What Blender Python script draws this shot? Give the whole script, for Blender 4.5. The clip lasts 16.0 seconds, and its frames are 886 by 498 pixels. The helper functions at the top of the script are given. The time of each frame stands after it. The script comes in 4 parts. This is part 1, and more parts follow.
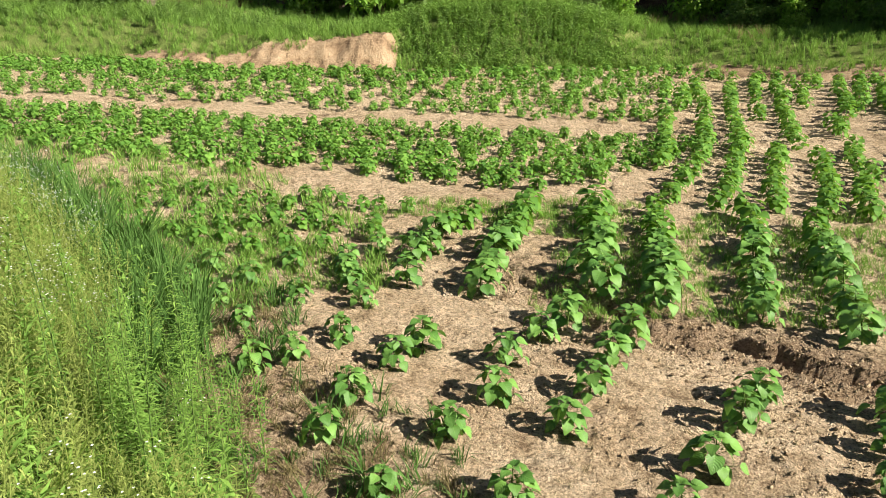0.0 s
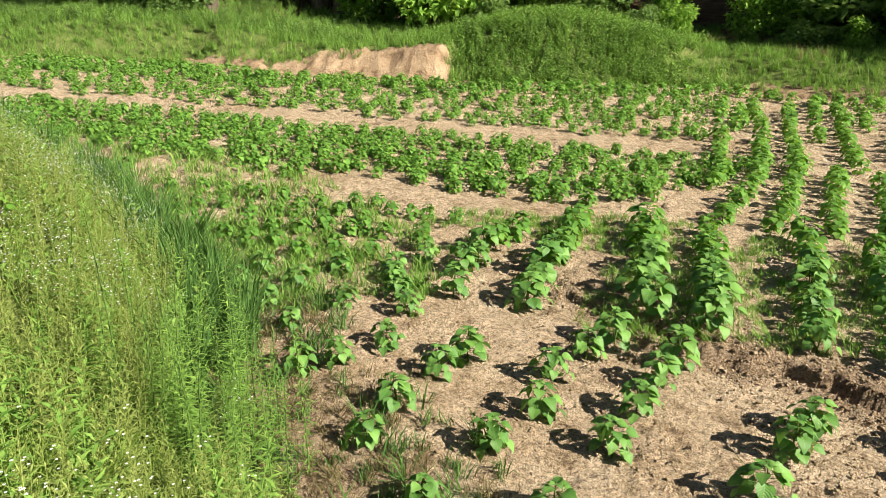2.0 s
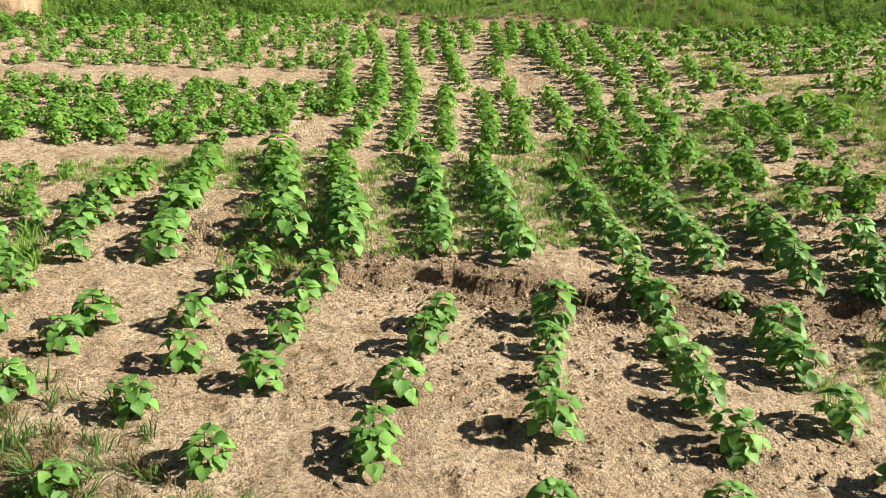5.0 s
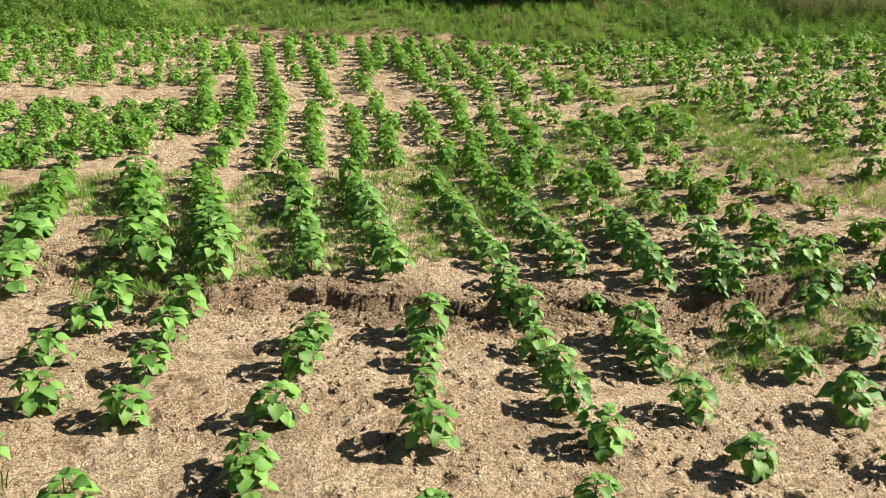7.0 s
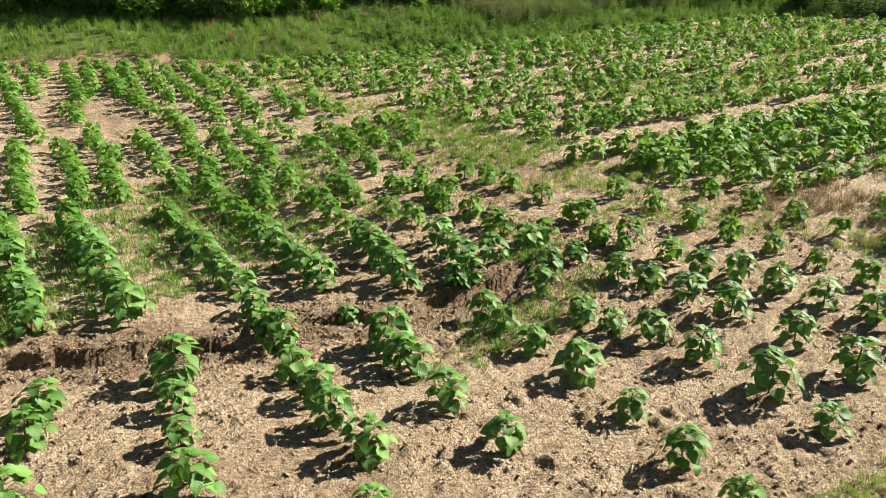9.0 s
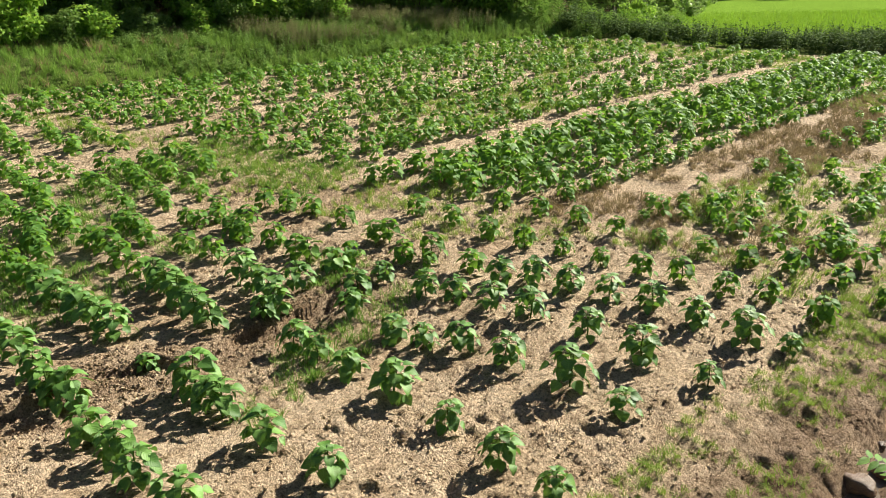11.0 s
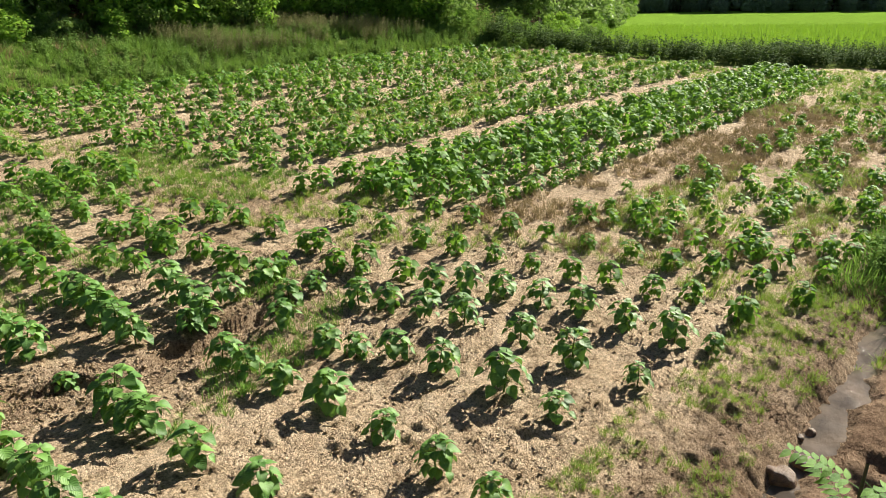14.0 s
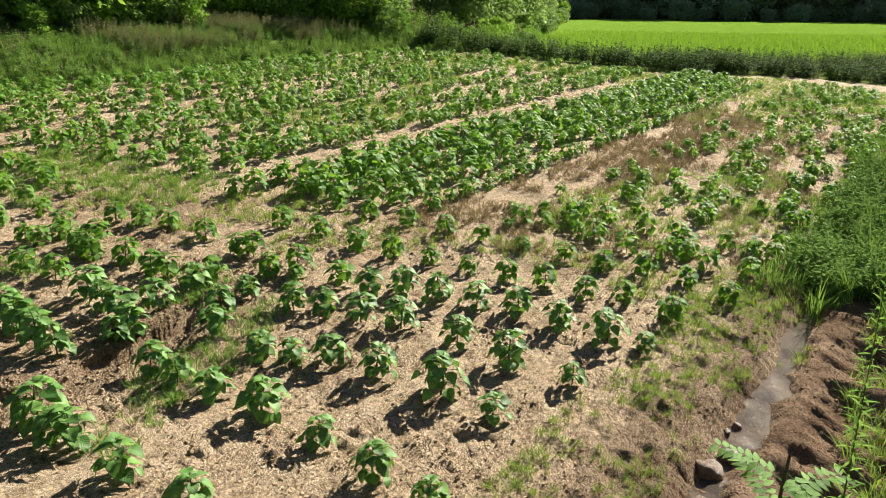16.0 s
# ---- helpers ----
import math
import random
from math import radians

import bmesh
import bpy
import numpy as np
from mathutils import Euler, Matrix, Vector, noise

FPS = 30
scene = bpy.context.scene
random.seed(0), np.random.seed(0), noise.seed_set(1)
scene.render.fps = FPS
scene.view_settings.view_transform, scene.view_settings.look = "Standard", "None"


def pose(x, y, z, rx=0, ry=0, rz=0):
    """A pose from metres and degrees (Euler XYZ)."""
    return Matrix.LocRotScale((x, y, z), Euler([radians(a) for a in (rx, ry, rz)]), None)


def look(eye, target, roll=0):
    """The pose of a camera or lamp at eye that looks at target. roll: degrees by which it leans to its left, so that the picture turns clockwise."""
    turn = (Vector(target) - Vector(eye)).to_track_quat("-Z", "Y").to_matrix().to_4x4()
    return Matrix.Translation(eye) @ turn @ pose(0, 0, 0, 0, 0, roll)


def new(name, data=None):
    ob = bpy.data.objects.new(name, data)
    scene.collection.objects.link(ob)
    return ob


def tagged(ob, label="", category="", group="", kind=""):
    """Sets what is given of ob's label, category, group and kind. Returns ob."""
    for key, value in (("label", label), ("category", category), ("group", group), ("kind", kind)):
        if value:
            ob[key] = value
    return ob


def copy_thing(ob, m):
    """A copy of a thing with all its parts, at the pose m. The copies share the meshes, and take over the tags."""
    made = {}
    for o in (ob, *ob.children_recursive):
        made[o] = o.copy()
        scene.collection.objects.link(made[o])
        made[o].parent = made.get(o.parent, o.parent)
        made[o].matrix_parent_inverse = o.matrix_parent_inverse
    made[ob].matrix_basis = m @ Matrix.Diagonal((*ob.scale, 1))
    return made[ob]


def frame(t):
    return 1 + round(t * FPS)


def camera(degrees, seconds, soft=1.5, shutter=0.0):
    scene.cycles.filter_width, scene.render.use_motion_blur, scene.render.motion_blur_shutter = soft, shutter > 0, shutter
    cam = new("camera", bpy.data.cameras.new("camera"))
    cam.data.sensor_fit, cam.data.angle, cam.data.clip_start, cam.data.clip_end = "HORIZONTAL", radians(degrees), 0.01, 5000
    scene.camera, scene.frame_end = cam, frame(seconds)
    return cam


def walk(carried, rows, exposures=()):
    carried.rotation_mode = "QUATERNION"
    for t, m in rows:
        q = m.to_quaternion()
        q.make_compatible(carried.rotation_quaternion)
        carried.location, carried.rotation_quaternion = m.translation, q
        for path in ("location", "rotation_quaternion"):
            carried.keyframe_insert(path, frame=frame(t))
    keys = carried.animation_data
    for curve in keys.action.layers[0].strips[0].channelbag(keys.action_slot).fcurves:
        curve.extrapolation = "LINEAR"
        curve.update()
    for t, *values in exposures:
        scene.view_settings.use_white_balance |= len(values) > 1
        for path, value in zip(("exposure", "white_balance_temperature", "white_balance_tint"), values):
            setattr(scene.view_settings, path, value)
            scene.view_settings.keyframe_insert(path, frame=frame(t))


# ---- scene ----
cam = camera(62.6, 16.0, soft=0.5)
# seconds, eye in metres, turn in degrees
PATH = [
    (0.0, 0.347, 0.104, 2.428, 72.79, 1.97, 3.05),
    (0.5, 0.327, 0.104, 2.426, 73.64, 1.63, 4.77),
    (1.0, 0.312, 0.098, 2.427, 74.08, 1.19, 6.35),
    (1.5, 0.305, 0.103, 2.423, 74.10, 0.79, 7.40),
    (2.0, 0.312, 0.101, 2.420, 73.81, 0.64, 7.00),
    (2.5, 0.339, 0.097, 2.417, 73.35, 0.71, 5.16),
    (3.0, 0.367, 0.094, 2.419, 72.40, 1.10, 1.35),
    (3.5, 0.397, 0.098, 2.414, 71.15, 1.08, -4.72),
    (4.0, 0.448, 0.111, 2.407, 69.84, 0.77, -11.06),
    (4.5, 0.486, 0.106, 2.400, 69.02, 0.57, -16.24),
    (5.0, 0.507, 0.100, 2.394, 68.55, 0.42, -20.35),
    (5.2, 0.516, 0.094, 2.395, 68.44, 0.44, -21.62),
    (7.3, 0.548, 0.035, 2.449, 69.70, 0.12, -32.36),
    (7.5, 0.557, 0.023, 2.470, 69.78, 0.51, -34.07),
    (8.0, 0.583, 0.012, 2.486, 69.85, 0.62, -39.10),
    (8.5, 0.607, -0.013, 2.486, 69.99, 0.71, -44.88),
    (9.0, 0.625, -0.036, 2.494, 70.05, 1.05, -50.42),
    (9.5, 0.637, -0.067, 2.503, 70.23, 1.36, -55.27),
    (10.0, 0.638, -0.067, 2.503, 70.81, 1.33, -59.88),
    (10.2, 0.643, -0.083, 2.516, 70.92, 1.38, -61.38),
    (12.3, 0.650, -0.042, 2.505, 72.36, 0.48, -69.56),
    (12.5, 0.648, -0.058, 2.502, 72.52, 0.55, -69.61),
    (13.0, 0.648, -0.058, 2.502, 72.50, 0.44, -70.06),
    (13.5, 0.658, -0.058, 2.501, 72.27, 0.41, -70.65),
    (14.0, 0.661, -0.058, 2.501, 72.04, 0.37, -71.48),
    (14.5, 0.665, -0.058, 2.501, 71.97, 0.25, -72.65),
    (15.0, 0.670, -0.058, 2.500, 72.01, 0.02, -74.12),
    (15.5, 0.676, -0.058, 2.500, 72.14, -0.40, -75.48),
    (16.0, 0.679, -0.059, 2.500, 72.25, -0.75, -76.33),
]
walk(cam, [(t, pose(*p)) for t, *p in PATH])

# ---- light ----
SUN_AZ, SUN_EL = radians(-24), radians(31)
world = bpy.data.worlds.new("sky")
scene.world = world
world.use_nodes = True
wn = world.node_tree.nodes
sky = wn.new("ShaderNodeTexSky")
sky.sky_type = "NISHITA"
sky.sun_disc = False
sky.sun_elevation = SUN_EL
sky.sun_rotation = radians(90) - SUN_AZ
wn["Background"].inputs["Strength"].default_value = 0.028
world.node_tree.links.new(sky.outputs[0], wn["Background"].inputs["Color"])
sun_data = bpy.data.lights.new("sun", "SUN")
sun_data.energy = 5.0
sun_data.angle = radians(0.8)
sun_data.color = (1.0, 0.94, 0.82)
sun = new("sun", sun_data)
sun_dir = Vector((math.cos(SUN_EL) * math.cos(SUN_AZ), math.cos(SUN_EL) * math.sin(SUN_AZ), math.sin(SUN_EL)))
sun.matrix_world = look(sun_dir * 60, (0, 0, 0))
scene.view_settings.exposure = 1.21


# ---- materials ----
class Nodes:
    """A short hand for node materials."""

    def __init__(self, name):
        self.mat = bpy.data.materials.new(name)
        self.mat.use_nodes = True
        self.tree = self.mat.node_tree
        self.bsdf = self.tree.nodes["Principled BSDF"]
        self.out = self.tree.nodes["Material Output"]

    def add(self, kind, **inputs):
        node = self.tree.nodes.new(kind)
        for key, value in inputs.items():
            self.put(node.inputs[key.replace("_", " ")], value)
        return node

    def put(self, socket, value):
        if isinstance(value, bpy.types.NodeSocket):
            self.tree.links.new(value, socket)
        else:
            socket.default_value = value

    def coords(self):
        return self.tree.nodes.new("ShaderNodeTexCoord")

    def noise(self, scale, detail=4.0, rough=0.55, vector=None, kind="Object"):
        n = self.add("ShaderNodeTexNoise", Scale=scale, Detail=detail, Roughness=rough)
        self.put(n.inputs["Vector"], vector or self.coords().outputs[kind])
        return n.outputs["Fac"]

    def ramp(self, fac, stops):
        r = self.tree.nodes.new("ShaderNodeValToRGB")
        els = r.color_ramp.elements
        while len(els) < len(stops):
            els.new(0.5)
        for el, (pos, col) in zip(els, stops):
            el.position = pos
            el.color = (*col, 1.0) if len(col) == 3 else col
        self.put(r.inputs["Fac"], fac)
        return r.outputs["Color"]

    def mix(self, fac, a, b, mode="MIX"):
        m = self.tree.nodes.new("ShaderNodeMix")
        m.data_type, m.blend_type = "RGBA", mode
        self.put(m.inputs[0], fac)
        for s, v in ((m.inputs[6], a), (m.inputs[7], b)):
            self.put(s, (*v, 1.0) if isinstance(v, tuple) and len(v) == 3 else v)
        return m.outputs[2]

    def math(self, op, a, b=0.0):
        m = self.tree.nodes.new("ShaderNodeMath")
        m.operation = op
        self.put(m.inputs[0], a)
        self.put(m.inputs[1], b)
        return m.outputs[0]

    def bump(self, height, strength, distance):
        b = self.add("ShaderNodeBump", Strength=strength, Distance=distance, Height=height)
        self.put(self.bsdf.inputs["Normal"], b.outputs[0])
        return b.outputs[0]

    def finish(self, colour, rough=0.8, spec=0.3):
        self.put(self.bsdf.inputs["Base Color"], colour if not isinstance(colour, tuple) else (*colour[:3], 1.0))
        self.put(self.bsdf.inputs["Roughness"], rough)
        self.put(self.bsdf.inputs["Specular IOR Level"], spec)
        return self.mat

    def translucent(self, colour, amount):
        """Lets light through thin leaves."""
        t = self.add("ShaderNodeBsdfTranslucent")
        self.put(t.inputs["Color"], colour if not isinstance(colour, tuple) else (*colour[:3], 1.0))
        m = self.tree.nodes.new("ShaderNodeMixShader")
        self.put(m.inputs[0], amount)
        self.tree.links.new(self.bsdf.outputs[0], m.inputs[1])
        self.tree.links.new(t.outputs[0], m.inputs[2])
        self.tree.links.new(m.outputs[0], self.out.inputs["Surface"])


def soil_material():
    n = Nodes("sandy_soil")
    big = n.noise(0.55, 5, 0.6)
    mid = n.noise(7.0, 7, 0.66)
    fine = n.noise(24.0, 6, 0.78)
    grit = n.noise(95.0, 3, 0.75)
    crumb = n.add("ShaderNodeTexVoronoi", Scale=62.0, Randomness=1.0, Vector=n.coords().outputs["Object"])
    shade = n.add("ShaderNodeSeparateColor", Color=crumb.outputs["Color"])
    base = n.ramp(mid, [(0.33, (0.31, 0.22, 0.14)), (0.42, (0.60, 0.455, 0.30)), (0.60, (0.76, 0.60, 0.425))])
    patch = n.ramp(big, [(0.34, (0.80, 0.76, 0.71)), (0.48, (1, 1, 1))])
    col = n.mix(1.0, base, patch, "MULTIPLY")
    col = n.mix(1.0, col, n.ramp(fine, [(0.36, (0.42, 0.38, 0.35)), (0.45, (0.93, 0.92, 0.91)), (0.64, (1.14, 1.12, 1.10))]), "MULTIPLY")
    col = n.mix(1.0, col, n.ramp(grit, [(0.36, (0.52, 0.49, 0.47)), (0.47, (0.98, 0.98, 0.97)), (0.62, (1.16, 1.16, 1.15))]), "MULTIPLY")
    col = n.mix(1.0, col, n.ramp(shade.outputs[0], [(0.05, (0.66, 0.62, 0.58)), (0.35, (0.97, 0.97, 0.97)), (0.9, (1.16, 1.15, 1.14))]), "MULTIPLY")
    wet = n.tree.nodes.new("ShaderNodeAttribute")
    wet.attribute_name = "damp_dark"
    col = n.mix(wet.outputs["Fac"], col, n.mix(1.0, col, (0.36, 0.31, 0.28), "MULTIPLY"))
    h = n.math("ADD", n.math("MULTIPLY", mid, 1.0), n.math("MULTIPLY", fine, 0.9))
    h = n.math("ADD", h, n.math("MULTIPLY", grit, 0.45))
    n.bump(n.math("SUBTRACT", h, n.math("MULTIPLY", crumb.outputs["Distance"], 0.16)), 1.0, 0.10)
    return n.finish(col, 0.92, 0.15)


def scarp_material():
    n = Nodes("eroded_earth")
    mid = n.noise(3.0, 7, 0.65)
    fine = n.noise(26.0, 5, 0.7)
    col = n.ramp(mid, [(0.34, (0.20, 0.13, 0.08)), (0.46, (0.36, 0.25, 0.155)), (0.64, (0.45, 0.33, 0.215))])
    col = n.mix(1.0, col, n.ramp(fine, [(0.3, (0.7, 0.68, 0.65)), (0.6, (1.05, 1.04, 1.02))]), "MULTIPLY")
    n.bump(n.math("ADD", mid, n.math("MULTIPLY", fine, 0.5)), 1.0, 0.08)
    return n.finish(col, 0.95, 0.1)


def litter_material(name, a, b, c):
    n = Nodes(name)
    mid = n.noise(2.2, 7, 0.7)
    fine = n.noise(45.0, 4, 0.7)
    col = n.ramp(mid, [(0.3, a), (0.5, b), (0.72, c)])
    col = n.mix(1.0, col, n.ramp(fine, [(0.3, (0.6, 0.6, 0.58)), (0.62, (1.1, 1.1, 1.08))]), "MULTIPLY")
    n.bump(fine, 0.9, 0.04)
    return n.finish(col, 1.0, 0.0)


def leaf_material(name, dark, light, through_col, amount=0.3, rough=0.5, veins=True, island=True, tip=None, spec=0.08):
    n = Nodes(name)
    if island:
        rnd = n.tree.nodes.new("ShaderNodeNewGeometry").outputs["Random Per Island"]
    else:
        rnd = n.tree.nodes.new("ShaderNodeObjectInfo").outputs["Random"]
    patch = n.noise(9.0, 3, 0.6)
    fac = n.math("ADD", n.math("MULTIPLY", rnd, 0.75), n.math("MULTIPLY", patch, 0.35))
    col = n.ramp(fac, [(0.12, dark), (0.9, light)])
    uv = n.coords().outputs["UV"]
    sep = n.add("ShaderNodeSeparateXYZ", Vector=uv)
    if tip:
        col = n.mix(n.ramp(sep.outputs[1], [(0.55, (0, 0, 0)), (1.0, (0.75, 0.75, 0.75))]), col, tip)
    if veins:
        side = n.math("ABSOLUTE", n.math("SUBTRACT", sep.outputs[0], 0.5))
        mid_rib = n.math("LESS_THAN", side, 0.022)
        slant = n.math("SUBTRACT", sep.outputs[1], n.math("MULTIPLY", side, 0.75))
        wave = n.math("FRACT", n.math("MULTIPLY", slant, 7.0))
        vein = n.math("LESS_THAN", wave, 0.10)
        both = n.math("MAXIMUM", mid_rib, n.math("MULTIPLY", vein, 0.55))
        col = n.mix(n.math("MULTIPLY", both, 0.16), col, tuple(min(1, v * 2.1) for v in light))
        swell = n.math("ABSOLUTE", n.math("SUBTRACT", wave, 0.5))
        n.bump(n.math("SUBTRACT", 0.5, swell), 0.28, 0.012)
    n.finish(col, rough, spec)
    if amount:
        n.translucent(n.mix(0.6, col, through_col), amount)
    return n.mat


def bark_material():
    n = Nodes("bark")
    tc = n.coords()
    mp = n.add("ShaderNodeMapping", Vector=tc.outputs["Object"], Scale=(9, 9, 1.4))
    f = n.noise(1.0, 7, 0.7, mp.outputs[0])
    col = n.ramp(f, [(0.3, (0.055, 0.04, 0.03)), (0.55, (0.15, 0.115, 0.085)), (0.8, (0.24, 0.20, 0.155))])
    n.bump(f, 1.0, 0.03)
    return n.finish(col, 0.9, 0.15)


def stone_material():
    n = Nodes("wet_stone")
    f = n.noise(12.0, 6, 0.65)
    col = n.ramp(f, [(0.3, (0.06, 0.036, 0.022)), (0.5, (0.19, 0.115, 0.066)), (0.75, (0.32, 0.22, 0.14))])
    n.bump(f, 0.7, 0.02)
    return n.finish(col, 0.42, 0.5)


def water_material():
    n = Nodes("shallow_water")
    w = n.noise(16.0, 4, 0.6)
    w2 = n.noise(60.0, 3, 0.6)
    n.bump(n.math("ADD", w, n.math("MULTIPLY", w2, 0.5)), 0.34, 0.012)
    n.finish(n.ramp(n.noise(3.0, 3), [(0.35, (0.07, 0.055, 0.042)), (0.65, (0.17, 0.13, 0.095))]), 0.05, 0.5)
    n.bsdf.inputs["IOR"].default_value = 1.33
    return n.mat


SOIL = soil_material()
SCARP = scarp_material()
TURF = litter_material("turf_soil", (0.07, 0.105, 0.028), (0.15, 0.195, 0.055), (0.23, 0.25, 0.09))
FOREST = litter_material("leaf_litter", (0.05, 0.032, 0.02), (0.12, 0.075, 0.045), (0.20, 0.13, 0.08))
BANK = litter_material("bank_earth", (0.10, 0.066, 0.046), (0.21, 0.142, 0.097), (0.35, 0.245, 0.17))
PADDY = litter_material("rice_canopy", (0.14, 0.255, 0.03), (0.185, 0.315, 0.042), (0.225, 0.36, 0.055))
CLOD = litter_material("dry_clod", (0.34, 0.245, 0.155), (0.54, 0.405, 0.265), (0.70, 0.55, 0.39))
MUD = litter_material("stream_mud", (0.13, 0.085, 0.055), (0.25, 0.165, 0.11), (0.40, 0.28, 0.19))
SOIL_LUMP = litter_material("turned_soil", (0.17, 0.115, 0.07), (0.32, 0.23, 0.145), (0.50, 0.38, 0.26))
PERILLA = leaf_material("perilla_leaf", (0.062, 0.160, 0.030), (0.170, 0.325, 0.066), (0.28, 0.52, 0.05), 0.18, 0.50, True, False, spec=0.38)
PERILLA_FAR = leaf_material("perilla_crop", (0.066, 0.172, 0.028), (0.185, 0.350, 0.058), (0.34, 0.60, 0.05), 0.32, 0.6, True, True, spec=0.2)
STEM = leaf_material("green_stem", (0.07, 0.12, 0.03), (0.11, 0.17, 0.04), (0.2, 0.3, 0.05), 0.0, 0.55, False, False)
GRASS = leaf_material("bank_grass", (0.10, 0.205, 0.037), (0.255, 0.41, 0.088), (0.38, 0.56, 0.09), 0.24, 1.0, False, True, spec=0.0)
GRASS_DARK = leaf_material("rank_grass", (0.045, 0.11, 0.022), (0.12, 0.22, 0.055), (0.18, 0.34, 0.03), 0.2, 0.85, False, True)
GRASS_PALE = leaf_material("pale_weeds", (0.15, 0.235, 0.040), (0.29, 0.40, 0.085), (0.42, 0.56, 0.07), 0.35, 0.6, False, True)
FLEABANE = leaf_material("fleabane_leaf", (0.145, 0.20, 0.045), (0.37, 0.43, 0.12), (0.46, 0.52, 0.09), 0.28, 0.7, False, True)
HEATH = leaf_material("mugwort", (0.10, 0.19, 0.042), (0.23, 0.35, 0.10), (0.30, 0.44, 0.09), 0.25, 1.0, False, True, spec=0.0)
HEDGE = leaf_material("hedge_weeds", (0.038, 0.080, 0.016), (0.12, 0.19, 0.05), (0.14, 0.22, 0.04), 0.2, 0.95, False, True)
DRY = leaf_material("dry_grass", (0.20, 0.145, 0.065), (0.34, 0.26, 0.13), (0.5, 0.4, 0.2), 0.2, 0.8, False, True)
DRAB = leaf_material("drab_stalks", (0.13, 0.145, 0.06), (0.30, 0.29, 0.14), (0.34, 0.34, 0.14), 0.25, 1.0, False, True, spec=0.0)
LITTER = leaf_material("weed_litter", (0.09, 0.075, 0.03), (0.22, 0.18, 0.085), (0.3, 0.26, 0.1), 0.15, 0.9, False, True)
RICE = leaf_material("rice_blades", (0.13, 0.245, 0.03), (0.21, 0.355, 0.05), (0.36, 0.60, 0.03), 0.35, 0.9, False, True)
TREE_LEAF = leaf_material("tree_leaf", (0.065, 0.13, 0.040), (0.25, 0.37, 0.115), (0.34, 0.50, 0.10), 0.42, 0.5, False, True)
SHRUB_LEAF = leaf_material("shrub_leaf", (0.11, 0.24, 0.034), (0.31, 0.48, 0.10), (0.46, 0.70, 0.07), 0.36, 0.7, False, True)
PETAL = leaf_material("white_petal", (0.70, 0.70, 0.64), (0.82, 0.82, 0.78), (0.8, 0.8, 0.75), 0.2, 0.6, False, True)
# pale grey-green: the haze before the distant wood is put into this leaf colour
HAZED_LEAF = leaf_material("hazed_leaf", (0.20, 0.28, 0.20), (0.44, 0.53, 0.36), (0.52, 0.64, 0.36), 0.52, 0.7, False, True)
BARK = bark_material()
STONE = stone_material()
WATER = water_material()

# ---- the lie of the land ----
FAR_EDGE = [(-40, 40), (-13, 15.6), (-10.2, 13.9), (-7, 14.7), (-4.7, 14.2), (-1.4, 14.2), (2, 14.9), (4.1, 15.1), (7, 13.2), (9.7, 10.8),
            (12, 9.8), (14, 8.9), (17.7, 7.9), (21.2, 6.1), (22.5, 3.9), (23.4, -1), (25.8, -4.4), (29, -9), (36, -15), (60, -32)]
TOE = [(-40, 30), (-14, 13.2), (-5.6, 8.0), (-4.4, 7.1), (-3.3, 6.3), (-2.25, 5.25), (-1.6, 4.5), (-1.15, 3.7), (-0.6, 2.9), (0.3, 1.8),
       (1.8, 0.6), (3.2, -0.6), (4.6, -1.25), (6.0, -1.75), (7.4, -2.25), (8.8, -2.8), (11.6, -3.9), (16, -5.6), (22, -8), (29, -12), (60, -34)]
STREAM = [(2.9, 0.0), (3.9, -0.34), (4.88, -0.71), (5.42, -0.97), (6.05, -1.25), (6.85, -1.57), (7.6, -1.82), (8.2, -2.08), (9.5, -2.6), (12, -3.6), (16, -5.3)]
GULLY = [(0.3, 5.75), (0.8, 5.25), (1.38, 4.74), (2.18, 4.46), (2.66, 4.14), (3.12, 3.80), (3.7, 3.84), (4.22, 3.46), (4.9, 3.35), (5.7, 3.1), (6.5, 3.0)]


def signed(x, y, line):
    """Distance to a line of corners: positive on its left."""
    x, y = np.asarray(x, float), np.asarray(y, float)
    best, sign = np.full(x.shape, 1e9), np.ones(x.shape)
    for (ax, ay), (bx, by) in zip(line, line[1:]):
        ux, uy = bx - ax, by - ay
        s = np.clip(((x - ax) * ux + (y - ay) * uy) / (ux * ux + uy * uy), 0, 1)
        d = np.hypot(x - ax - s * ux, y - ay - s * uy)
        side = np.where(ux * (y - ay) - uy * (x - ax) >= 0, 1.0, -1.0)
        near = d < best
        best, sign = np.where(near, d, best), np.where(near, side, sign)
    return best * sign


def smooth(a, b, v):
    s = np.clip((np.asarray(v, float) - a) / (b - a), 0, 1)
    return s * s * (3 - 2 * s)


def lattice(i, j, seed):
    h = (i.astype(np.int64) * 374761393 + j.astype(np.int64) * 668265263 + seed * 144665) & 0xFFFFFFFF
    h = ((h ^ (h >> 13)) * 1274126177) & 0xFFFFFFFF
    return ((h ^ (h >> 16)) & 0xFFFF) / 65535.0


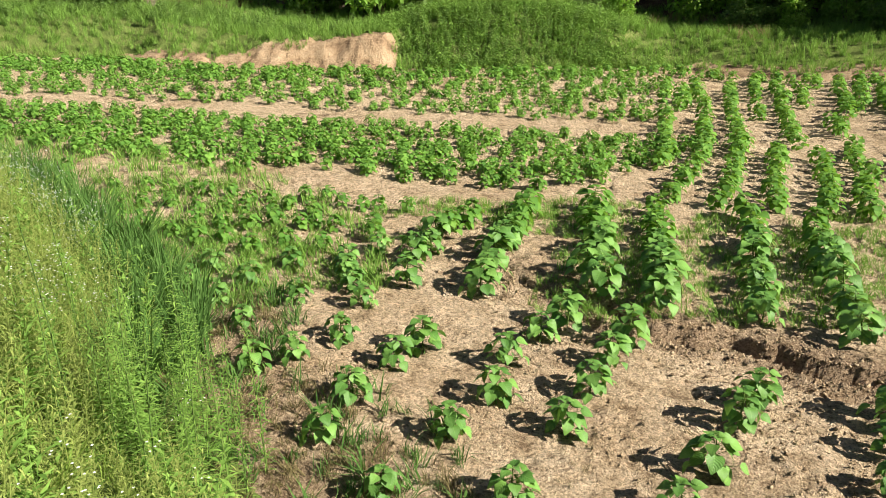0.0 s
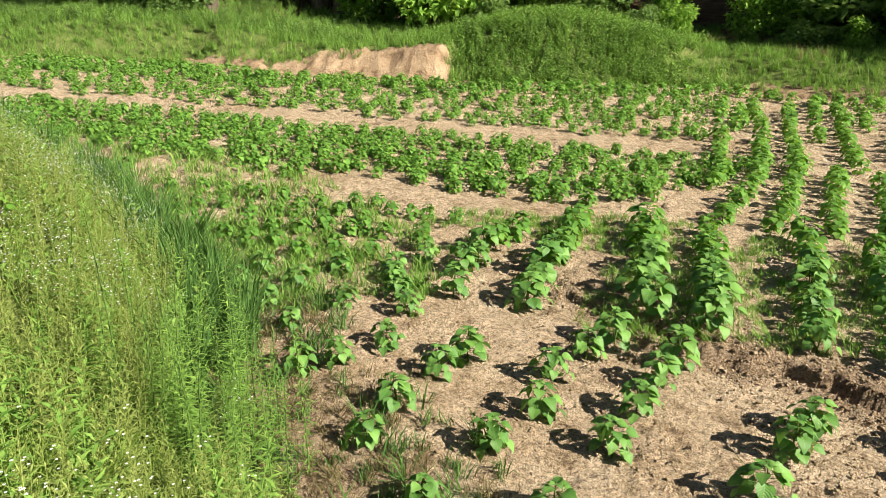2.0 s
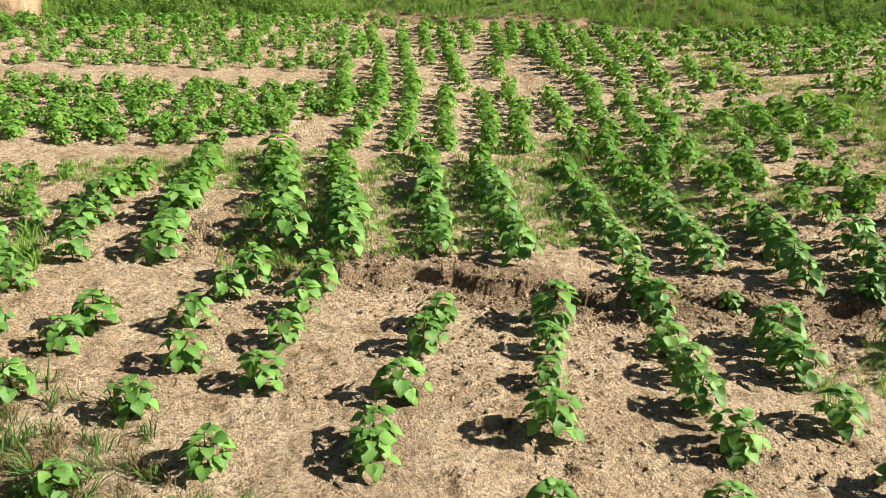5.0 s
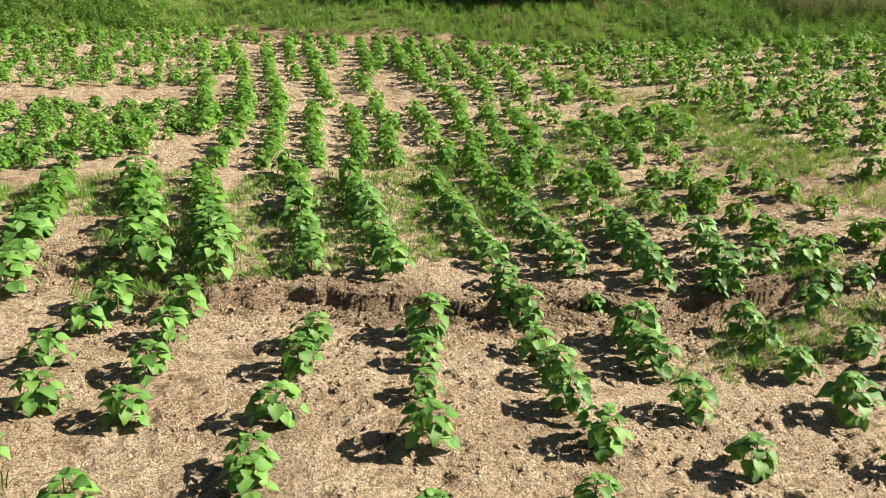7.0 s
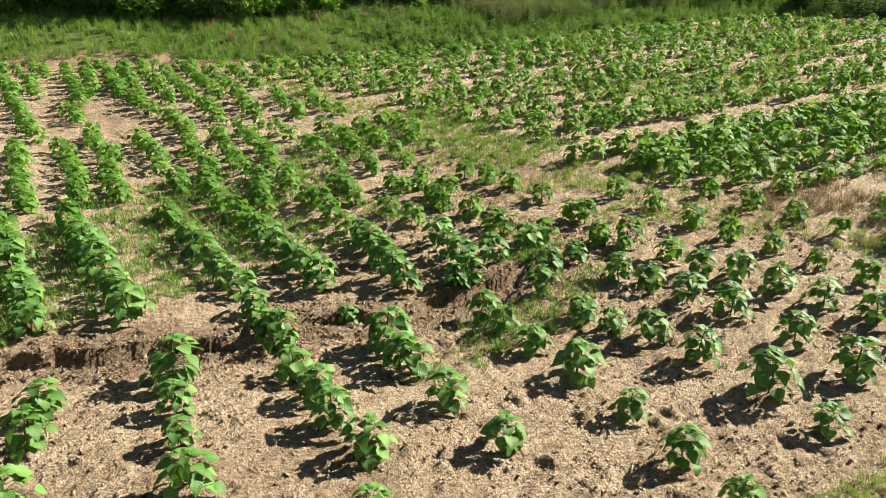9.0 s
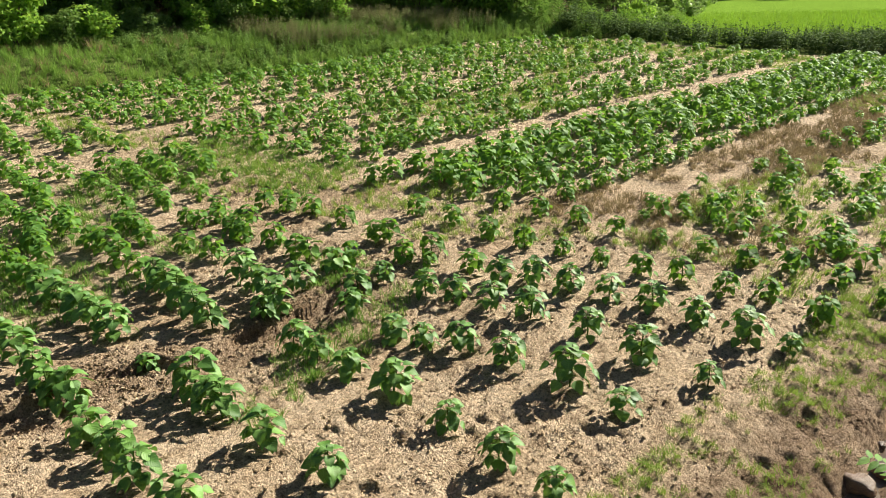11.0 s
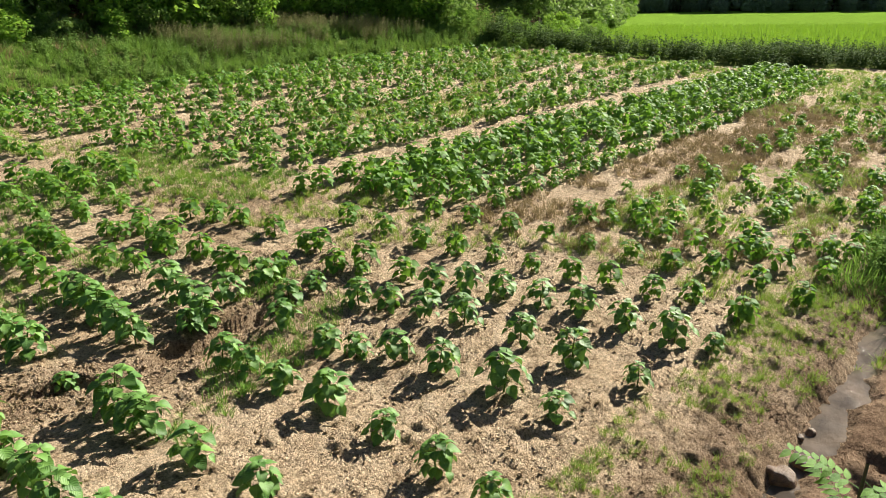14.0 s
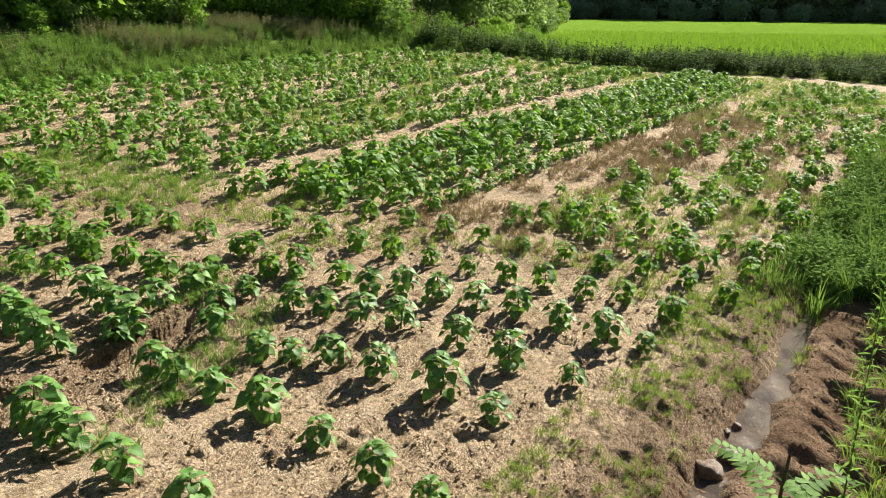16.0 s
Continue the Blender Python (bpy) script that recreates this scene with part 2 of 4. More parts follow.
def grain(x, y, seed=0, octaves=1):
    """Smooth value noise from -1 to 1."""
    total, amp, norm = 0.0, 1.0, 0.0
    for k in range(octaves):
        xs, ys = x * 2**k + 17.3 * k, y * 2**k - 9.1 * k
        i, j = np.floor(xs), np.floor(ys)
        u, v = xs - i, ys - j
        u, v = u * u * (3 - 2 * u), v * v * (3 - 2 * v)
        a, b = lattice(i, j, seed + k), lattice(i + 1, j, seed + k)
        c, d = lattice(i, j + 1, seed + k), lattice(i + 1, j + 1, seed + k)
        total = total + amp * ((a * (1 - u) + b * u) * (1 - v) + (c * (1 - u) + d * u) * v)
        norm += amp
        amp *= 0.5
    return 2 * total / norm - 1


def hill_share(x, y):
    return smooth(0, 3.5, y - (2.0 + 0.05 * x))


def height(x, y, rough=True):
    x, y = np.asarray(x, float), np.asarray(y, float)
    xc = np.clip(x, -60, 27)
    s = np.maximum(xc - 4, 0)
    base = -0.0577 * xc + 0.1055 * np.clip(y, -25, 40) + 0.13 * (np.sqrt(s * s + 1) - 1)
    far = signed(x, y, FAR_EDGE)
    toe = -signed(x, y, TOE)
    hill = hill_share(x, y) * (1 - 0.8 * smooth(23, 34, x))
    # the far bank, with its mound, and the wood behind it
    bank = 0.40 + 0.55 * np.exp(-((x - 0.9) / 2.6) ** 2) + 0.25 * np.exp(-((x + 9) / 4) ** 2) - 0.12 * smooth(4, 8, x)
    scarp = smooth(-7.2, -6.0, x) * (1 - smooth(-1.6, -1.2, x))
    knoll = np.exp(-((x + 1.9) / np.where(x < -1.9, 2.3, 0.9)) ** 2) * scarp
    sharp = np.maximum(1.7 - 0.75 * knoll - 0.4 * scarp, 0.5)
    bank = bank - 0.06 * knoll - 0.10 * scarp
    wob = grain(x * 1.3, y * 1.3, 5, 2)
    low = smooth(4.2, 5.2, x) * (1 - smooth(7.6, 8.6, x))
    up = bank * smooth(0.05, 1.0, (far + 0.22 * wob * scarp) / sharp) * (1 + 0.10 * wob) + (0.13 * scarp + 0.07 * low) * smooth(0.0, 0.16, far + 0.2 * wob)
    up = up + 0.05 * np.clip(far - 2, 0, 30) + 0.06 * np.clip(far - 9, 0, 30) * (1 - smooth(20, 40, x))
    paddy = 1.0 + 0.013 * (np.hypot(x, y) - 30)
    beyond = np.where(far > 0, hill * up, 0.0)
    z = base + beyond
    z = z + (1 - hill) * smooth(0, 5, far) * (paddy - z)
    # the bank the camera stands on
    steep = 1.55 + 0.9 * smooth(3, 6, x)
    rise = 1.0 - 0.25 * smooth(4, 8, x)
    z = z + rise * smooth(0, 1, toe / steep) + np.where(toe > 0, 0.06 * grain(x * 2.2, y * 2.2, 8, 3) * smooth(0, 0.5, toe), 0)
    z = z + np.where((toe > -0.4) & (x > 3), 0.05 * grain(x * 5, y * 5, 33, 3) * smooth(-0.4, 0.3, toe), 0)
    run, fall = 0.93 * x - 0.37 * y, np.clip(toe, 0, 3)
    shelf = -signed(x, y, STREAM)
    z = z + np.where((shelf > 0.1) & (x > 3.2) & (x < 9), (0.11 + 0.08 * smooth(0, 0.4, toe)) * grain(run * 6.5 + shelf * 3.5, shelf * 1.5, 35, 4) * smooth(0.14, 0.45, shelf), 0)
    # stream bed
    st = np.abs(signed(x, y, STREAM))
    z = z - 0.12 * (1 - smooth(0.02, 0.24, st + 0.10 * grain(x * 4, y * 4, 31, 3))) * smooth(2.6, 3.4, x)
    z = z + np.exp(-((signed(x, y, STREAM) - 0.5) / 0.42) ** 2) * smooth(3.2, 3.8, x) * (1 - smooth(8, 9, x)) * 0.045 * grain(x * 9, y * 9, 37, 3)
    # washed-out gully: a small step with a groove at its foot
    gl = signed(x, y, GULLY) + 0.13 * grain(x * 2.6, y * 2.6, 21, 2) + 0.035 * grain(x * 7, y * 7, 23, 3)
    inside = smooth(0.2, 0.9, x) * (1 - smooth(5.6, 6.6, x)) * (0.55 + 0.45 * grain(x * 1.1, y * 0.2, 27, 2))
    ledge = smooth(-0.015, 0.02, gl) * (1 - smooth(0.2, 1.2, gl))
    cut = smooth(-0.30, -0.265, gl) * (1 - smooth(-0.26, -0.16, gl))
    groove = smooth(-0.13, -0.02, gl) * (1 - smooth(-0.015, 0.02, gl))
    z = z + inside * (0.085 * ledge - 0.09 * groove - 0.10 * cut)
    z = z + np.abs(inside) * np.exp(-(gl / 0.45) ** 2) * 0.030 * grain(x * 16, y * 16, 51, 3)
    if rough:
        field = 1 - 0.5 * smooth(0, 1, far)
        z = z + field * (0.030 * grain(x * 0.9, y * 0.9, 3, 2) + 0.020 * grain(x * 6, y * 6, 11, 3) + 0.013 * grain(x * 22, y * 22, 17, 2) + 0.050 * np.maximum(grain(x * 13, y * 13, 13, 2), 0) * smooth(-0.2, 0.4, grain(x * 1.4, y * 1.4, 77, 2)))
        z = z + scarp * hill * smooth(-0.3, 0.1, far) * (1 - smooth(0.8, 1.6, far)) * (0.05 * grain(x * 3.5, y * 3.5, 41, 3) + 0.06 * grain(x * 8, y * 2.0, 43, 4) + 0.035 * grain(x * 15, y * 9, 44, 2))
    return z


def steps(*parts):
    """Grid lines: (from, to, spacing) stretch by stretch."""
    out = []
    for a, b, d in parts:
        out += list(np.linspace(a, b, max(2, int(round(abs(b - a) / d)) + 1))[:-1])
    return np.array(out + [parts[-1][1]])


def mesh_from(name, verts, tris, uvs=None, smooth_shade=True, mats=(), slots=None):
    """A mesh from arrays of corners and triangles (or quads)."""
    verts, tris = np.asarray(verts, np.float32), np.asarray(tris, np.int32)
    k = tris.shape[1]
    me = bpy.data.meshes.new(name)
    me.vertices.add(len(verts))
    me.vertices.foreach_set("co", verts.ravel())
    me.loops.add(tris.size)
    me.loops.foreach_set("vertex_index", tris.ravel())
    me.polygons.add(len(tris))
    me.polygons.foreach_set("loop_start", np.arange(0, tris.size, k, dtype=np.int32))
    if smooth_shade:
        me.polygons.foreach_set("use_smooth", np.ones(len(tris), bool))
    for m in mats:
        me.materials.append(m)
    if slots is not None:
        me.polygons.foreach_set("material_index", np.asarray(slots, np.int32))
    if uvs is not None:
        layer = me.uv_layers.new(name="UVMap")
        layer.data.foreach_set("uv", np.asarray(uvs, np.float32)[tris.ravel()].ravel())
    me.update(calc_edges=True)
    return me


def build_ground():
    xs = steps((-400, -60, 30), (-60, -14, 1.5), (-14, -7.5, 0.2), (-7.5, -4, 0.08), (-4, -1.6, 0.06), (-1.6, 0.4, 0.036), (0.4, 5.2, 0.021), (5.2, 8, 0.036), (8, 13, 0.08), (13, 26, 0.16), (26, 60, 1.0), (60, 500, 30))
    ys = steps((-300, -30, 30), (-30, -6, 1.5), (-6, -2.6, 0.15), (-2.6, 3.1, 0.036), (3.1, 5.3, 0.021), (5.3, 6.6, 0.036), (6.6, 9, 0.07), (9, 13.6, 0.13), (13.6, 15.9, 0.05), (15.9, 17, 0.14), (17, 30, 0.5), (30, 80, 2.5), (80, 400, 30))
    gx, gy = np.meshgrid(xs, ys)
    gz = height(gx, gy)
    nx, ny = len(xs), len(ys)
    idx = np.arange(nx * ny).reshape(ny, nx)
    quads = np.stack([idx[:-1, :-1], idx[:-1, 1:], idx[1:, 1:], idx[1:, :-1]], -1).reshape(-1, 4)
    cx = (gx[:-1, :-1] + gx[1:, 1:]).ravel() / 2
    cy = (gy[:-1, :-1] + gy[1:, 1:]).ravel() / 2
    far, toe, hill = signed(cx, cy, FAR_EDGE), -signed(cx, cy, TOE), hill_share(cx, cy)
    slot = np.zeros(len(cx), int)
    slot[far > 0.25] = 2
    slot[(far > 4.5) & (hill > 0.5)] = 3
    bare = (cx > -7.0) & (cx < -1.35) & (far > -0.15) & (far < 0.34 + 0.60 * np.exp(-((cx + 1.9) / np.where(cx < -1.9, 2.2, 0.8)) ** 2) + 0.15 * grain(cx * 2, cy * 2, 9, 2))
    bare |= (cx > 4.4) & (cx < 8.3) & (far > -0.1) & (far < 0.5 + 0.25 * grain(cx * 2, cy * 2, 9, 2))
    slot[bare] = 1
    edge = 3.4 + 0.5 * grain(cx * 1.3, cy * 1.3, 93, 3) - 0.35 * toe
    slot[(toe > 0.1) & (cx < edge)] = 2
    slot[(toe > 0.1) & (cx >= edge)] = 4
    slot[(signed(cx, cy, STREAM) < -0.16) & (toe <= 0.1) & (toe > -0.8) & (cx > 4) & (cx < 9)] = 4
    slot[(toe > 2.6) & (cx > 3)] = 2
    slot[(far > 5) & (hill < 0.5)] = 5
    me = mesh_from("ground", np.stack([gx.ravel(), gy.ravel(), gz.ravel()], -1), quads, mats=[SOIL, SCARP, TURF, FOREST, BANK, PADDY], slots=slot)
    # damp soil along the gully and the stream, darker soil at the foot of the bank and in scattered spots
    vx, vy = gx.ravel(), gy.ravel()
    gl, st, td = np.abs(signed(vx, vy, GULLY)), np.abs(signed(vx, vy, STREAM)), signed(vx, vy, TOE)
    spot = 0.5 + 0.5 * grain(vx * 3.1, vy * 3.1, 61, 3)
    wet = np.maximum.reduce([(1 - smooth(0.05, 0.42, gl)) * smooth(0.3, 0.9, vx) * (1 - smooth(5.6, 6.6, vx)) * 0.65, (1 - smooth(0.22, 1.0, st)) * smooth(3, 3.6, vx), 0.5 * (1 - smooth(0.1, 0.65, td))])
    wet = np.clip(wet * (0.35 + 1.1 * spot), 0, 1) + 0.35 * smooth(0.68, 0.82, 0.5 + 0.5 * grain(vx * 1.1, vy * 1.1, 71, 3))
    layer = me.attributes.new("damp_dark", "FLOAT", "POINT")
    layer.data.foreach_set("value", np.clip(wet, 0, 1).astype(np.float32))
    return tagged(new("ground", me), "sandy tan field soil rising to grassy banks", "ground", kind="structure")


ground = build_ground()


# ---- scattering ----
class Piece:
    """Corners, triangles and texture places of a small thing to be repeated inside one mesh."""

    def __init__(self, verts, tris, uvs):
        self.v, self.t, self.uv = np.asarray(verts, float), np.asarray(tris, int), np.asarray(uvs, float)

    @staticmethod
    def joined(pieces):
        v, t, u, o = [], [], [], 0
        for p in pieces:
            v.append(p.v), t.append(p.t + o), u.append(p.uv)
            o += len(p.v)
        return Piece(np.concatenate(v), np.concatenate(t), np.concatenate(u))

    def moved(self, m):
        a = np.array(m)
        return Piece(self.v @ a[:3, :3].T + a[:3, 3], self.t, self.uv)


def scatter(name, pieces, places, mat, rng, label, category, lean=0.12, sink=0.0, kind="stuff", soft=True):
    """places: rows of x, y, z, scale. Each takes a random piece, turned at random."""
    places = np.asarray(places, float)
    vs, tsx, us, o = [], [], [], 0
    pick = rng.integers(0, len(pieces), len(places))
    for k, p in enumerate(pieces):
        rows = places[pick == k]
        n = len(rows)
        if not n:
            continue
        a = rng.uniform(0, 2 * np.pi, n)
        lx, ly = rng.normal(0, lean, n), rng.normal(0, lean, n)
        c, s = np.cos(a), np.sin(a)
        x, y, z = p.v[:, 0], p.v[:, 1], p.v[:, 2]
        sc = rows[:, 3][:, None]
        X = (c[:, None] * x - s[:, None] * y + lx[:, None] * z) * sc + rows[:, 0][:, None]
        Y = (s[:, None] * x + c[:, None] * y + ly[:, None] * z) * sc + rows[:, 1][:, None]
        Z = z[None] * sc + rows[:, 2][:, None] - sink
        vs.append(np.stack([X, Y, Z], -1).reshape(-1, 3))
        tsx.append((p.t[None] + (np.arange(n) * len(p.v))[:, None, None]).reshape(-1, 3) + o)
        us.append(np.tile(p.uv, (n, 1)))
        o += n * len(p.v)
    me = mesh_from(name, np.concatenate(vs), np.concatenate(tsx), np.concatenate(us), soft, mats=[mat])
    return tagged(new(name, me), label, category, kind=kind)


def on_ground(x, y, lo, hi, rng):
    x, y = np.asarray(x, float), np.asarray(y, float)
    return np.stack([x, y, height(x, y), rng.uniform(lo, hi, len(x))], -1)


def blade(length, width, bend, turn=0.0, n=3, off=(0, 0)):
    """One grass blade that bows over."""
    v, uv, t = [], [], []
    for i in range(n + 1):
        s = i / n
        w = width * (1 - s) ** 0.7 * 0.5 * (0.7 + 0.6 * min(s * 3, 1))
        r = bend * length * s * s
        z = length * s * (1 - 0.35 * abs(bend) * s)
        for side in (-1, 1):
            v.append((side * w, r, z))
            uv.append((0.5 + 0.5 * side, s))
    for i in range(n):
        a = 2 * i
        t += [(a, a + 1, a + 3), (a, a + 3, a + 2)]
    c, s = math.cos(turn), math.sin(turn)
    v = [(c * x - s * y + off[0], s * x + c * y + off[1], z) for x, y, z in v]
    return Piece(v, t, uv)


def tuft(rng, n, length, width, spread, bend, seg=3):
    out = []
    for _ in range(n):
        r, a = spread * math.sqrt(rng.random()), rng.uniform(0, 6.283)
        out.append(blade(length * rng.uniform(0.55, 1.1), width * rng.uniform(0.7, 1.3), rng.uniform(0.1, bend), rng.uniform(0, 6.283), seg, (r * math.cos(a), r * math.sin(a))))
    return Piece.joined(out)


def leaf(length, width, droop=0.4, fold=0.2, nx=4, ny=6, serrate=0.0, tip=1.0):
    """A blade of a leaf along +y from its stalk, bowed down at the tip and folded along the rib."""
    v, uv, t = [], [], []
    for j in range(ny + 1):
        s = j / ny
        w = width * 0.5 * (math.sin(math.pi * min(s, 1) ** 0.72) ** 0.85 if 0 < s < 1 else 0.03)
        w *= 1 - 0.25 * tip * s * s
        if serrate and 0 < j < ny:
            w *= 1 + serrate * (1 if j % 2 else -1)
        y = length * (s - 0.22 * abs(droop) * s * s)
        z = -length * 0.5 * droop * s * s
        for i in range(nx + 1):
            u = 2 * i / nx - 1
            v.append((u * w, y - 0.10 * abs(u) * w, z + fold * abs(u) * w - 0.35 * fold * u * u * w + 0.012 * length * math.sin(9 * s + 3 * u)))
            uv.append((0.5 + 0.5 * u, s))
    for j in range(ny):
        for i in range(nx):
            a = j * (nx + 1) + i
            t += [(a, a + 1, a + nx + 2), (a, a + nx + 2, a + nx + 1)]
    return Piece(v, t, uv)


def tube(points, radii, sides=5):
    """A round stem along points."""
    v, uv, t = [], [], []
    for k, (p, r) in enumerate(zip(points, radii)):
        p, r = Vector([float(u) for u in p]), float(r)
        d = Vector([float(b - a) for a, b in zip(points[max(k - 1, 0)], points[min(k + 1, len(points) - 1)])]).normalized()
        a = d.orthogonal().normalized()
        b = d.cross(a)
        for i in range(sides):
            q = p + r * (math.cos(6.2832 * i / sides) * a + math.sin(6.2832 * i / sides) * b)
            v.append(tuple(q))
            uv.append((i / sides, k / max(1, len(points) - 1)))
    for k in range(len(points) - 1):
        for i in range(sides):
            a, b = k * sides + i, k * sides + (i + 1) % sides
            t += [(a, b, b + sides), (a, b + sides, a + sides)]
    return Piece(v, t, uv)


def part(name, piece, mat, parent, label=""):
    me = mesh_from(name, piece.v, piece.t, piece.uv, mats=[mat])
    ob = new(name, me)
    ob.parent = parent
    return tagged(ob, label) if label else ob


# ---- perilla plants ----
rng = np.random.default_rng(7)
LEAF_SHAPES = [leaf(1.0, 0.84, d, f, 4, 8, 0.05) for d, f in ((0.55, 0.30), (0.8, 0.22), (1.1, 0.32), (0.7, 0.40))]
LEAF_MID = [leaf(1.0, 0.85, d, f, 2, 5, 0.04) for d, f in ((0.6, 0.28), (0.85, 0.22), (1.1, 0.3))]
LEAF_FAR = [leaf(1.0, 0.92, d, f, 2, 2) for d, f in ((0.65, 0.2), (1.0, 0.25))]
LEAF_MESH = [mesh_from("leaf", p.v, p.t, p.uv, mats=[PERILLA]) for p in LEAF_SHAPES]


def leaf_plan(rng, tall, pairs):
    """Where the leaves of a plant stand: pose and size of each, for a plant of that height."""
    out, turn = [], rng.uniform(0, 3.14)
    for k in range(pairs):
        s = k / (pairs - 1)
        z = tall * (0.17 + 0.70 * s ** 0.8)
        size = (0.088, 0.100, 0.108, 0.110, 0.104, 0.088)[min(5, int(s * 5.99))] * rng.uniform(0.88, 1.12)
        for side in (0, 180):
            yaw = math.degrees(turn) + side + rng.uniform(-24, 24)
            reach = (0.088 * (1 - s) ** 0.8 + 0.024) * rng.uniform(0.75, 1.25)
            pitch = -24 + 32 * s + rng.uniform(-13, 12)
            m = pose(0, 0, z + reach * 0.3, 0, 0, yaw) @ pose(0, reach, 0, pitch, rng.uniform(-22, 22), 0)
            out.append((m, size * rng.uniform(0.9, 1.1), yaw, z, reach))
        turn += radians(90) + rng.uniform(-0.3, 0.3)
    for k in range(4):
        yaw = math.degrees(turn) + 90 * k + rng.uniform(-20, 20)
        m = pose(0, 0, tall * 0.94, 0, 0, yaw) @ pose(0, 0.004, 0, rng.uniform(2, 34), rng.uniform(-15, 15), 0)
        out.append((m, 0.062 * rng.uniform(0.75, 1.25), yaw, tall * 0.94, 0.004))
    for k in range(15):
        yaw, z = 137.5 * k + rng.uniform(-30, 30), tall * (0.16 + 0.70 * (k % 5 + rng.random()) / 5)
        m = pose(0, 0, z, 0, 0, yaw) @ pose(0, 0.056, 0.012, rng.uniform(-48, 0), rng.uniform(-25, 25), 0)
        out.append((m, 0.102 * rng.uniform(0.8, 1.2), yaw, z, 0.056))
    return out


def stem_piece(plan, tall, sides=5):
    wob = 0.012
    pts = [(0, 0, -0.03), (wob, 0, tall * 0.35), (0, wob, tall * 0.7), (0, 0, tall)]
    bits = [tube(pts, [0.0065, 0.006, 0.0045, 0.002], sides)]
    for m, size, yaw, z, reach in plan:
        if reach > 0.012:
            bits.append(tube([(0, 0, z), tuple(m.translation)], [0.0022, 0.0016], 3))
    return Piece.joined(bits)


def perilla_thing(seed, tall, pairs):
    r = np.random.default_rng(seed)
    plan = leaf_plan(r, tall, pairs)
    root = new("perilla_plant")
    root.empty_display_size = 0.1
    part("stem", stem_piece(plan, tall), STEM, root)
    for k, (m, size, *_) in enumerate(plan):
        ob = new("leaf", LEAF_MESH[int(r.integers(0, 4))])
        ob.parent = root
        ob.matrix_basis = m @ Matrix.Scale(size, 4)
    return root


def perilla_piece(seed, tall, pairs):
    r = np.random.default_rng(seed)
    plan = leaf_plan(r, tall, pairs)
    bits = [LEAF_FAR[int(r.integers(0, 2))].moved(m @ Matrix.Scale(size * 1.04, 4)) for m, size, *_ in plan]
    return Piece.joined(bits + [tube([(0, 0, -0.03), (0, 0, tall)], [0.006, 0.003], 3)])


def perilla_mid(seed, tall, pairs):
    """A plant further off: its stem and its foliage."""
    r = np.random.default_rng(seed)
    plan = leaf_plan(r, tall, pairs)
    root = new("perilla_plant")
    root.empty_display_size = 0.1
    part("stem", stem_piece(plan, tall, 4), STEM, root)
    part("foliage", Piece.joined([LEAF_MID[int(r.integers(0, 3))].moved(m @ Matrix.Scale(size, 4)) for m, size, *_ in plan]), PERILLA_FAR, root)
    return root


PLANTS = []  # x, y, height


def row(*places, tall=0.30):
    for p in places:
        PLANTS.append((p[0], p[1], (p[2] if len(p) > 2 else tall) * rng.uniform(0.93, 1.07)))


def line(x0, y0, x1, y1, every, tall=0.30, miss=0.06, jitter=0.05):
    n = max(1, int(round(math.hypot(x1 - x0, y1 - y0) / every)))
    for k in range(n + 1):
        if rng.random() < miss:
            continue
        s = k / n
        PLANTS.append((x0 + (x1 - x0) * s + rng.normal(0, jitter), y0 + (y1 - y0) * s + rng.normal(0, jitter), tall * rng.uniform(0.8, 1.18)))


def along(*corners, every, tall=0.30, miss=0.04, jitter=0.03):
    """Plants evenly along a bent row."""
    p = np.array(corners)
    run = np.r_[0, np.cumsum(np.hypot(*np.diff(p, axis=0).T))]
    for d in np.linspace(0, run[-1], max(2, int(round(run[-1] / every)) + 1)):
        if rng.random() > miss:
            PLANTS.append((np.interp(d, run, p[:, 0]) + rng.normal(0, jitter), np.interp(d, run, p[:, 1]) + rng.normal(0, jitter), tall * rng.uniform(0.86, 1.14)))


# near rows, front to back
row((-0.51, 3.37), (-0.42, 3.71), (-0.23, 4.11), (-0.06, 4.29, 0.32), (-0.54, 2.98, 0.2), tall=0.25)
row((0.13, 3.43), (0.38, 3.79, 0.30), (0.45, 4.18), (0.67, 4.45), (0.87, 4.67, 0.33), (-0.15, 2.95, 0.24), tall=0.25)
row((0.45, 2.95), (0.75, 3.51), (0.92, 3.86), (1.08, 4.17), (1.24, 4.45, 0.34), tall=0.28)
row((1.14, 2.78, 0.24), (1.42, 3.24), (1.69, 3.63), (1.86, 3.85), (1.2, 2.92), tall=0.28)
row((1.78, 2.28), (2.06, 2.76, 0.33), (2.24, 3.15, 0.22), (2.38, 3.43, 0.27), (2.56, 3.73, 0.40), tall=0.28)
row((2.55, 2.08, 0.27), (2.89, 2.42), (2.95, 2.74), (3.07, 3.03), (3.13, 3.31), (3.32, 3.71, 0.36), (3.36, 3.9, 0.3), (3.42, 4.09), (3.56, 4.44), (3.62, 4.72), (3.69, 4.98), tall=0.30)
row((3.5, 1.96), (3.58, 2.44), (3.70, 2.84, 0.36), (3.75, 2.98, 0.32), (3.86, 3.18, 0.4), (3.98, 3.72, 0.17), tall=0.31)
row((4.16, 1.17), (4.35, 1.59, 0.25), (4.51, 2.06, 0.36), (4.56, 2.45), (4.62, 2.75, 0.28), (4.71, 3.0, 0.32), (4.9, 3.42, 0.24), tall=0.30)
